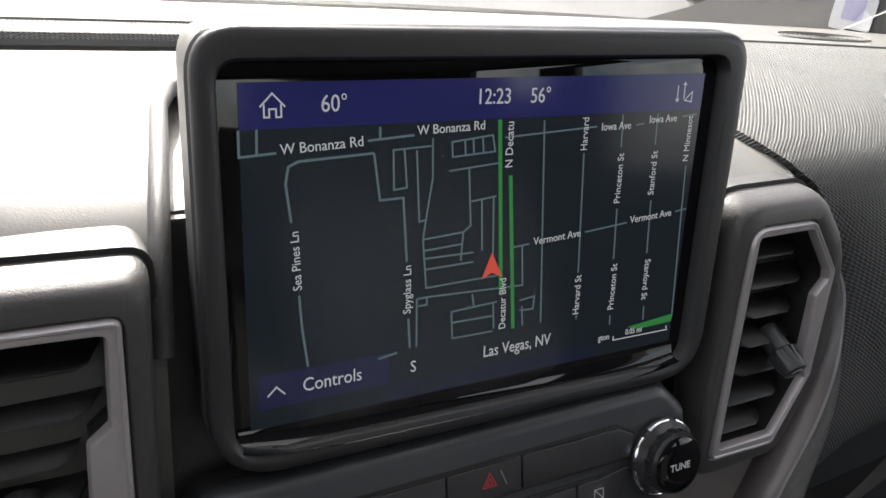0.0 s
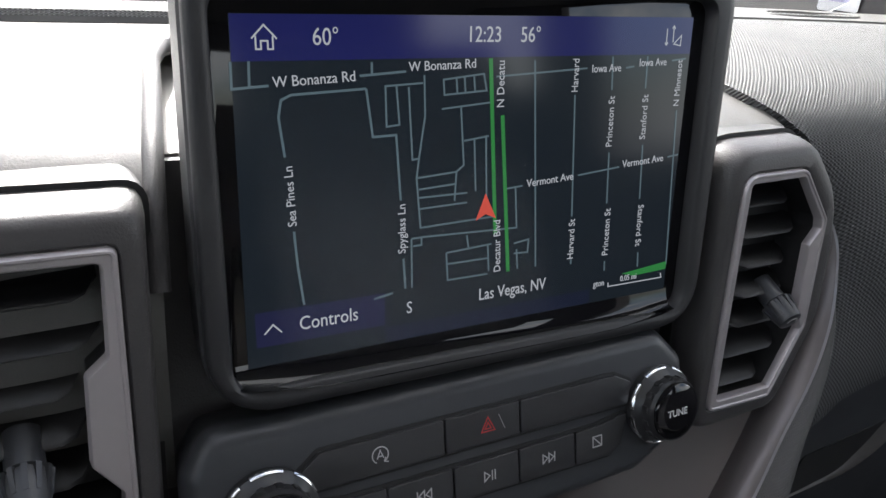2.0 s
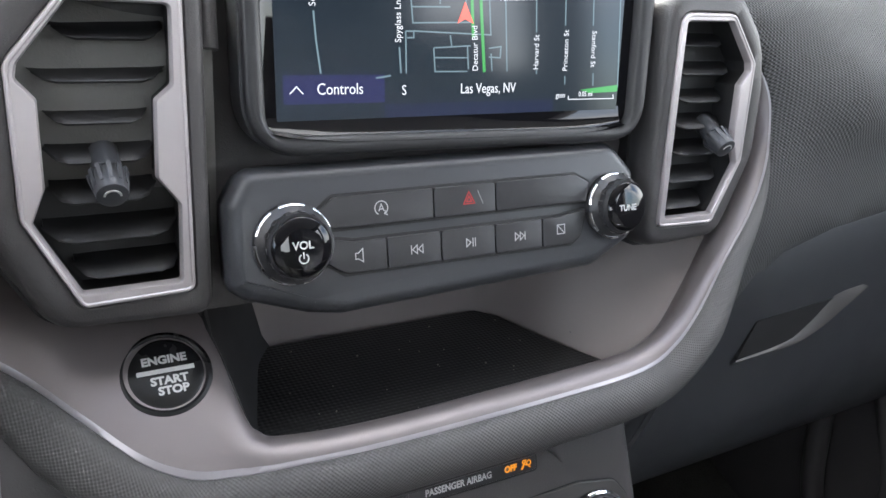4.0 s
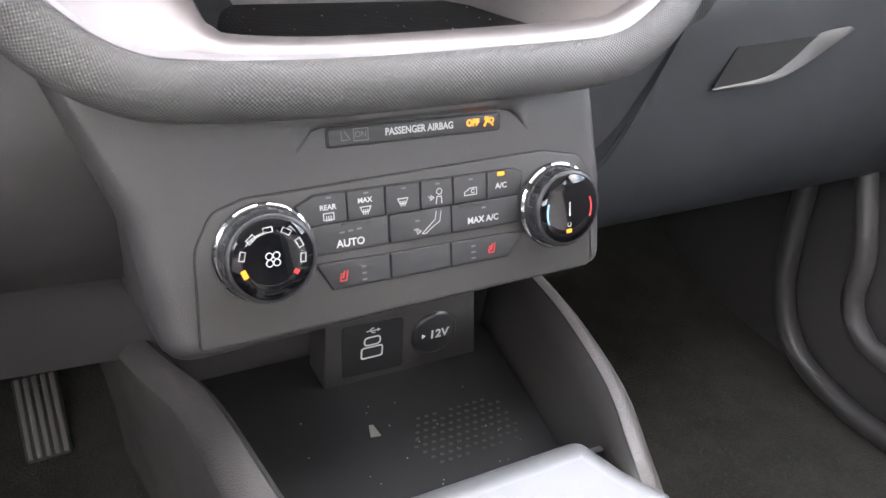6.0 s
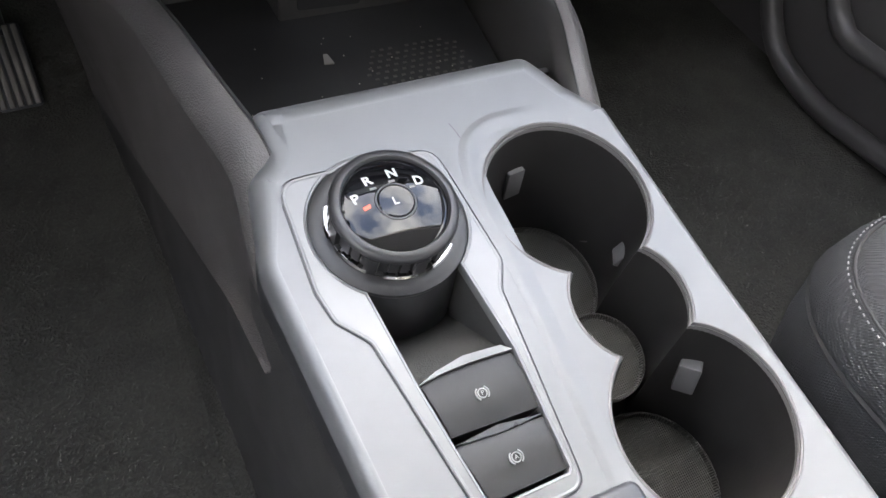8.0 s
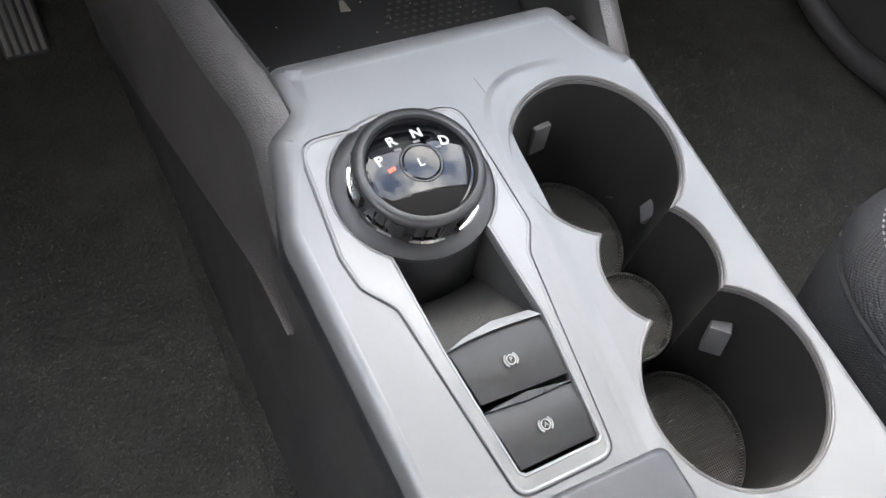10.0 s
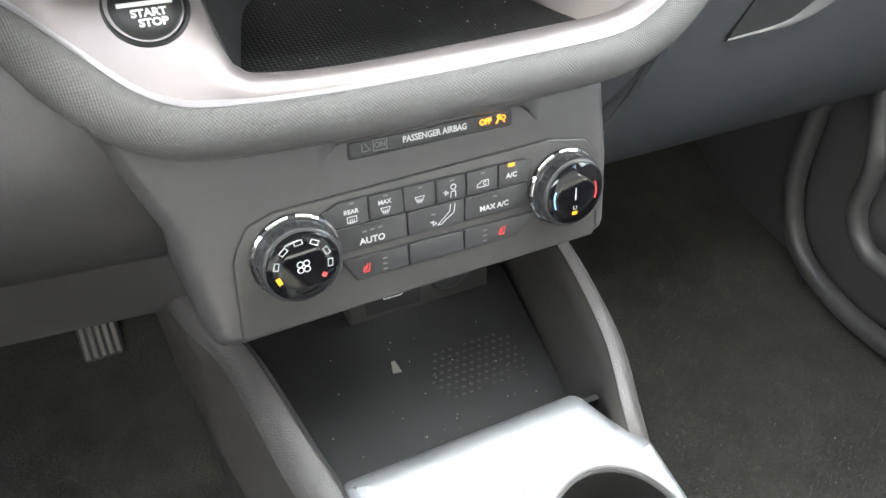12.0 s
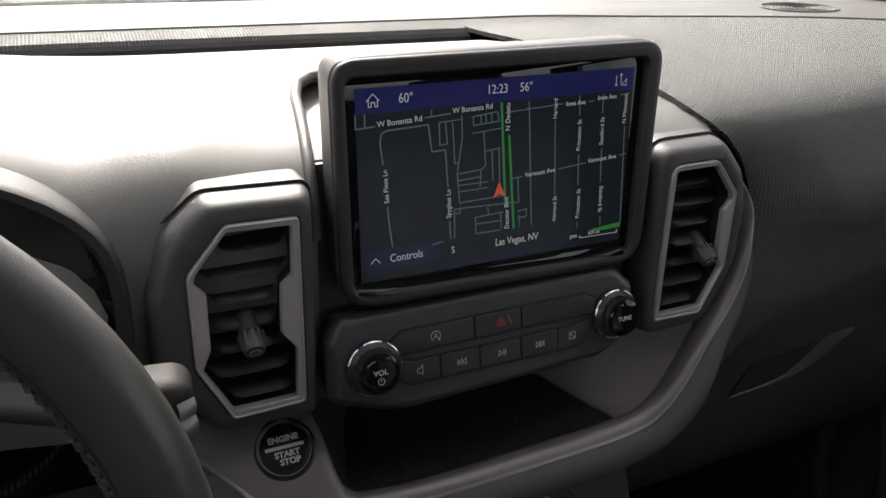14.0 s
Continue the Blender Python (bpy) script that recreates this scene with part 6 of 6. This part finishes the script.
part("port_rim", stroke([[(x - 26 * mm, y) for x, y in fillet(mmline(-8, -8.5, 8, -8.5, 8, 0.5, -8, 0.5), 2 * mm) + [fillet(mmline(-8, -8.5, 8, -8.5, 8, 0.5, -8, 0.5), 2 * mm)[0]]], [(x - 26 * mm, y) for x, y in fillet(mmline(-6, 2.4, 6, 2.4, 6, 9, -6, 9), 2.9 * mm) + [fillet(mmline(-6, 2.4, 6, 2.4, 6, 9, -6, 9), 2.9 * mm)[0]]]], 1.1 * mm, 0.6 * mm, 1.0 * mm), GREYP, up, "pale port outlines", smooth=0)
part("port", fill([(x - 26 * mm, y) for x, y in mmline(-6, -6, 6, -6, 6, -2, -6, -2)], 0.6 * mm, 0.85 * mm), RUBBER, up, smooth=0)
part("symbol", stroke([mmline(-31, 14.4, -21.5, 14.4), mmline(-29, 14.4, -27, 16.4, -25, 16.4), mmline(-27.5, 14.4, -26, 12.6, -24, 12.6), mmline(-22.6, 13.4, -21, 14.4, -22.6, 15.4)], 0.8 * mm, 0.6 * mm, 0.85 * mm), GREYP, up, "trident symbol", smooth=0)
ps = part("power_socket", lathe([(0, -2 * mm), (18.2 * mm, -2 * mm), (18.2 * mm, 0.2 * mm), (17.6 * mm, 1.2 * mm), (15 * mm, 2.4 * mm), (0, 3.0 * mm)], 48), BUTTON, usb, "round black socket cover", m=pose(24 * mm, 0, 0))
lettering("12V", 10 * mm, GREYP, ps, pose(2.4 * mm, 0, 3.0 * mm), bold=0.0002)
part("symbol", fill(mmline(-11.4, 2, -11.4, -1.6, -8.6, 0.2), 1.5 * mm, 3.0 * mm), GREYP, ps, smooth=0)

# ---- knee pads beside the tray ----


def knee_pad(s, crest, tip):
    p = thing("knee_pad", pose(s * 0.11, 0, 0.27), "soft black leather-grain pad along the console tray", "knee pad", "console pads")
    cr = spline(crest, 34)
    rws = []
    for i, c in enumerate(cr):
        t = i / 33
        k = 1.0 if t < 0.80 else 1 - 0.85 * ((t - 0.80) / 0.20) ** 1.3
        e = (0.008 + 0.006 * min(1, t / 0.62)) * max(0.25, k)
        rws.append([c + Vector((-s * dx, 0, dz)) for dx, dz in ((0.016, -0.075 * k - 0.004), (0.0115, -0.018 * k), (0.010, -0.006 * k), (0.006, -0.0014), (0.0, -0.0004), (-0.4 * e, -0.22 * e), (-0.8 * e, -0.66 * e), (-0.96 * e, -0.98 * e), (-1.0 * e, -1.16 * e), (-1.0 * e, -1.4 * e))])
        a = rws[-1][-1]
        hem = 0.2045 - 0.26 * max(0, c.y + 0.118)
        foot = Vector((s * (0.1165 + 0.0617 * (c.y + 0.135) + 0.12 * (0.2045 - hem)), c.y, min(hem, a.z - 0.004)))
        rws[-1] += [a.lerp(foot, f) + Vector((-s * d, 0, 0)) for f, d in ((0.12, 0.0012), (0.35, 0.0026), (0.65, 0.0026), (0.9, 0.001))]
        rws[-1] += [foot + Vector((s * 0.0006, 0, 0.0012)), foot + Vector((-s * 0.001, 0, 0)), foot + Vector((-s * 0.009, 0, 0.001))]
    for nm, cut, mat, lb in (("inner_panel", slice(0, 4), WARMPANEL, "smooth black inner panel"), ("cover", slice(3, 9), LEATHER, "black leather-grain cover"), ("side_face", slice(8, None), SIDEFACE, "smooth dark outer face")):
        bm = loft([r[cut] for r in rws])
        bmesh.ops.transform(bm, matrix=pose(-s * 0.11, 0, -0.27), verts=bm.verts)
        part(nm, bm, mat, p, lb)
    seam = tube([r[3] + Vector((s * 0.0002, 0, -0.0002)) for r in rws[:30]], 0.0007, 6)
    bmesh.ops.transform(seam, matrix=pose(-s * 0.11, 0, -0.27), verts=seam.verts)
    part("seam", seam, RUBBER, p, "dark seam line")
    return p


knee_pad(-1, [(-0.158, 0.19, 0.286), (-0.150, 0.155, 0.291), (-0.131, 0.082, 0.2995), (-0.1145, 0.036, 0.3025), (-0.1025, -0.047, 0.304), (-0.0945, -0.095, 0.3005), (-0.0945, -0.115, 0.290), (-0.101, -0.145, 0.260), (-0.106, -0.166, 0.226)], 0)
knee_pad(1, [(0.155, 0.13, 0.300), (0.142, 0.072, 0.309), (0.131, 0.015, 0.3135), (0.1165, -0.05, 0.311), (0.100, -0.095, 0.304), (0.096, -0.115, 0.294), (0.099, -0.14, 0.265), (0.104, -0.16, 0.235)], 0)

# ---- pedal ----
ped = thing("accelerator_pedal", pose(-0.207, 0.33, 0.06, 40, 0, 2), "ribbed grey rubber accelerator pedal", "pedal")
part("plate", slab(fillet(mmline(-20, -40, 20, -40, 20, 42, -20, 42), 5 * mm), -5 * mm, 0, 1.5 * mm), PANEL, ped)
for k in range(5):
    part("rib", slab(fillet(rect((-18 + 7.6 * k) * mm, -38 * mm, (-13 + 7.6 * k) * mm, 40 * mm), 1.5 * mm), -1 * mm, 3 * mm, 1.2 * mm), STEEL, ped, "worn raised rib")
part("arm", tube([(0, 0.03, -0.006), (0, 0.08, -0.01), (0, 0.16, 0.03), (0, 0.25, 0.1)], 0.009, 10), PANEL, ped, "black steel arm")

# ---- column stalk ----
sk = thing("column_stalk", pose(-0.196, -0.024, 0.6385, 0, 0, -14), "black column stalk with a silver rocker at its end", "stalk")
part("head", slab(fillet(rect(-0.036, -0.0145, 0.010, 0.0165), 0.011, 6), -0.012, 0.0125, 0.009, 6), WELL, sk, "matt black head", m=pose(0, 0, 0, 78, 0, 8))
part("lever", tube([(-0.16, 0.05, -0.01), (-0.08, 0.02, -0.004), (-0.02, 0.002, 0)], [0.009, 0.009, 0.010], 14), PLASTIC, sk, "black lever")
wave = [[(u * mm, (-10 + 1.25 * k) * mm, (0.8 + 2.2 * abs(math.sin(math.pi * k / 8))) * math.sqrt(1 - (u / 8) ** 2) * mm) for u in (-5.4, -4, -2, 0, 2, 4, 5.4)] for k in range(17)]
part("rocker", loft(wave), INSERT, sk, "satin silver rocker", m=pose(0, 0, 0, 78, 0, 8) @ pose(0.0065, 0.0, 0.0118, 0, 40, 0) @ Matrix.Scale(0.85, 4))

# ---- instrument cluster ----
cl = thing("instrument_cluster", pose(-0.38, 0.058, 0.655), "deep black instrument cluster with an arched hood", "instrument cluster")


def arch(r, top, low):
    return [(r * math.cos(a) * (1 if abs(math.cos(a)) < 0.9 else 1), top * max(0, math.sin(a)) ** 0.8) for a in [math.pi * k / 28 for k in range(29)]] + [(-r * 0.98, low), (r * 0.98, low)]


A0, A1 = arch(0.168, 0.080, -0.10), arch(0.176, 0.088, -0.10)
hood = frame_ring([(A0, -0.06), (A0, 0.0165), (inset(A0, -0.002), 0.018), (inset(A1, 0.002), 0.0175), (A1, 0.0145), (A1, -0.06)])
bmesh.ops.transform(hood, matrix=pose(0, 0, 0, 82, 0, 0), verts=hood.verts)
part("hood", hood, RUBBER, cl, "grained black hood")
# face stands forward of the dash skin to black out the shaded cavity
inner = stack([(inset(A0, 0.0005), 0.006), (inset(A0, 0.0005), 0.0145)])
bmesh.ops.transform(inner, matrix=pose(0, 0, 0, 82, 0, 0), verts=inner.verts)
part("dial_face", inner, GLOSS, cl, "glossy black dial face set forward for the cavity's darkness")

# ---- passenger seat ----
seat = thing("passenger_seat", pose(0.425, -0.548, 0.012), "charcoal cloth passenger seat with grey stitching", "seat")


def plan(d):
    return inset(fillet([(-0.268, -0.26), (0.268, -0.26), (0.268, 0.325), (-0.268, 0.325)], [0.05, 0.05, 0.1, 0.1], 10), d)


part("skirt", stack([(plan(0.03), 0.05), (plan(0.012), 0.12), (plan(0.003), 0.18), (plan(0.001), 0.215), (plan(0.0035), 0.219)]), SEATCLOTH, seat, "plain charcoal side cloth")
part("cushion", stack([(plan(0.004), 0.214), (plan(0.0005), 0.222), (plan(0.004), 0.236), (plan(0.011), 0.248), (plan(0.0135), 0.2485), (plan(0.016), 0.253), (plan(0.03), 0.262), (plan(0.05), 0.266), (plan(0.06), 0.262)]), SEATCLOTH, seat, "charcoal woven bolster")
part("insert", stack([(plan(0.05), 0.259), (plan(0.052), 0.266), (plan(0.058), 0.2685), (plan(0.09), 0.268), (plan(0.12), 0.262)]), HEATHER, seat, "heather grey woven seat insert")
for d, z, r in ((0.002, 0.2185, 0.0022), (0.0125, 0.2485, 0.0012), (0.0505, 0.2662, 0.0012)):
    part("seam", tube([(x, y, z) for x, y in plan(d)], r, 6, closed=True), RUBBER, seat, "dark piped seam")
st_bm = bmesh.new()
for d, z in ((0.0095, 0.2472),):
    line = [Vector((x, y, z)) for x, y in along(plan(d), 900)]
    for k in range(0, 898, 2):
        tube([line[k], line[k].lerp(line[k + 1], 0.8)], 0.0005, 4, bm=st_bm)
part("stitching", st_bm, THREAD, seat, "pale grey stitches")["kind"] = "stuff"
part("base", slab(rect(-0.22, -0.25, 0.22, 0.24), 0.0, 0.09, 0.01), PLASTIC, seat)
back = [[(x, -0.28 - 0.35 * z + d, 0.25 + z * 1.0) for x, d in ((-0.25, 0.0), (-0.245, 0.06), (-0.2, 0.085), (-0.1, 0.06), (0, 0.05), (0.1, 0.06), (0.2, 0.085), (0.245, 0.06), (0.25, 0.0))] for z in (0, 0.1, 0.25, 0.4, 0.55, 0.62)]
part("backrest", thick(loft(back), 0.05), SEATCLOTH, seat)
dseat = copy_thing(seat, pose(-0.42, -0.72, 0))
tagged(dseat, "charcoal cloth driver's seat with grey stitching", "seat")

# ---- passenger door ----
door = thing("door_panel", pose(0.64, 0.0, 0.2), "black moulded passenger door panel with a map pocket", "door panel")
part("panel", slab(fillet(mmline(-900, -190, 700, -190, 700, 250, 440, 440, -900, 440), 30 * mm), 0, 20 * mm, 6 * mm), PLASTIC, door, m=pose(0.03, 0, 0, 90, 0, 90) @ Matrix.Diagonal((1, 1, -1, 1)))
part("pocket_edge", tube(spline([(-0.01, 0.215, 0.16), (-0.016, 0.196, 0.06), (-0.02, 0.183, -0.03), (-0.02, 0.172, -0.075), (-0.02, 0.15, -0.115), (-0.02, 0.112, -0.148), (-0.02, 0.04, -0.165), (-0.02, -0.035, -0.162), (-0.02, -0.2, -0.15), (-0.02, -0.5, -0.15)], 60), 0.013, 14), PLASTIC, door, "rounded pocket edge")
part("pocket_edge", tube(spline([(-0.03, 0.16, 0.18), (-0.035, 0.12, 0.10), (-0.035, 0.088, 0.02), (-0.035, 0.082, -0.03), (-0.035, 0.055, -0.062), (-0.035, 0.0, -0.07), (-0.035, -0.3, -0.05)], 50), 0.012, 14), PLASTIC, door, "rounded inner edge")

# ---- lint on the carpet ----
lint = bmesh.new()
random.seed(11)
for k in range(60):
    s = random.choice((-1, 1))
    x, y = s * random.uniform(0.16, 0.55), random.uniform(-0.35, 0.28)
    bmesh.ops.create_icosphere(lint, subdivisions=1, radius=random.uniform(0.0004, 0.0012), matrix=pose(x, y, 0.0125 + 0.0003 * random.random()))
tagged(part("lint", lint, surface("lint", (0.35, 0.33, 0.28), 0.9)), "tiny pale lint flecks on the carpet", "lint", kind="stuff")

# ---- paper tag on the pillar ----
tag = tagged(part("paper_tag", slab(fillet(rect(-0.028, -0.02, 0.028, 0.02), 0.004), 0, 0.0006), surface("white_paper", (0.75, 0.75, 0.76), 0.8)), "white paper tag stuck beside the windscreen", "tag")
tag.matrix_world = pose(0.7375, 0.458, 0.731, 90, 0, -90)
part("print_block", slab(rect(-0.014, -0.008, 0.014, 0.018), 0.0004, 0.0009), surface("lilac_print", (0.42, 0.4, 0.62), 0.8), tag, "faded lilac print", smooth=0)

# ---- parked car outside ----
car = thing("parked_car", pose(13.0, 10.6, -0.5), "blue-grey parked off-roader on the asphalt", "car")
PAINT = surface("blue_grey_paint", (0.16, 0.2, 0.26), 0.25, coat=0.5, stain=0.04)
body = fillet([(-2.2, 0.42), (2.2, 0.42), (2.25, 0.7), (2.2, 1.05), (-1.0, 1.12), (-2.15, 1.02), (-2.28, 0.75)], 0.09)
part("body", slab(body, -0.9, 0.9, 0.06), PAINT, car, m=pose(0, 0, 0, 90, 0, 0))
cab = fillet([(-0.95, 1.08), (2.1, 1.04), (2.0, 1.72), (1.8, 1.8), (-0.3, 1.8), (-0.45, 1.74)], 0.08)
part("cabin", slab(cab, -0.78, 0.78, 0.08), PAINT, car, m=pose(0, 0, 0, 90, 0, 0))
for x0, x1 in ((-0.6, 0.35), (0.45, 1.2), (1.3, 1.9)):
    part("window", slab(fillet([(x0 - (0.14 if x0 < 0 else 0), 1.14), (x1, 1.14), (x1, 1.66), (x0 + (0.2 if x0 < 0 else 0), 1.66)], 0.05), 0.76, 0.79), GLOSS, car, m=pose(0, 0, 0, 90, 0, 0))
for x in (-1.4, 1.35):
    for y in (-0.78, 0.78):
        w = part("wheel", lathe([(0, -0.13), (0.36, -0.13), (0.39, -0.09), (0.39, 0.09), (0.36, 0.13), (0, 0.13)], 32), RUBBER, car, "black tyre", m=pose(x, y, 0.39, 90, 0, 0))
        part("rim", lathe([(0, 0.135), (0.12, 0.14), (0.22, 0.133), (0.235, 0.12)], 24), SILVER, w, "grey alloy rim")
part("bumper", slab(fillet(rect(-0.85, 0.38, 0.85, 0.62), 0.05), 0, 0.15, 0.04), PLASTIC, car, m=pose(-2.22, 0, 0, 90, 0, -90))
part("headlight", slab(fillet(rect(-0.12, -0.1, 0.12, 0.1), 0.05), 0, 0.06, 0.02), PANE, car, m=pose(-2.2, -0.65, 0.88, 90, 0, -90))

# ---- dust on the shelf mat, the tray and the console ----
random.seed(23)
for nm, lab, n, x0, x1, y0, y1, z in (("dust", "tiny pale dust flecks on the rubber mat", 26, -0.085, 0.08, 0.03, 0.108, 0.4986), ("dust", "tiny pale dust flecks in the tray", 34, -0.07, 0.09, -0.06, 0.07, 0.2402)):
    bm = bmesh.new()
    for k in range(n):
        bmesh.ops.create_icosphere(bm, subdivisions=1, radius=random.uniform(0.00025, 0.0007), matrix=pose(random.uniform(x0, x1), random.uniform(y0, y1), z))
    tagged(part(nm, bm, bpy.data.materials["lint"]), lab, "dust", kind="stuff")
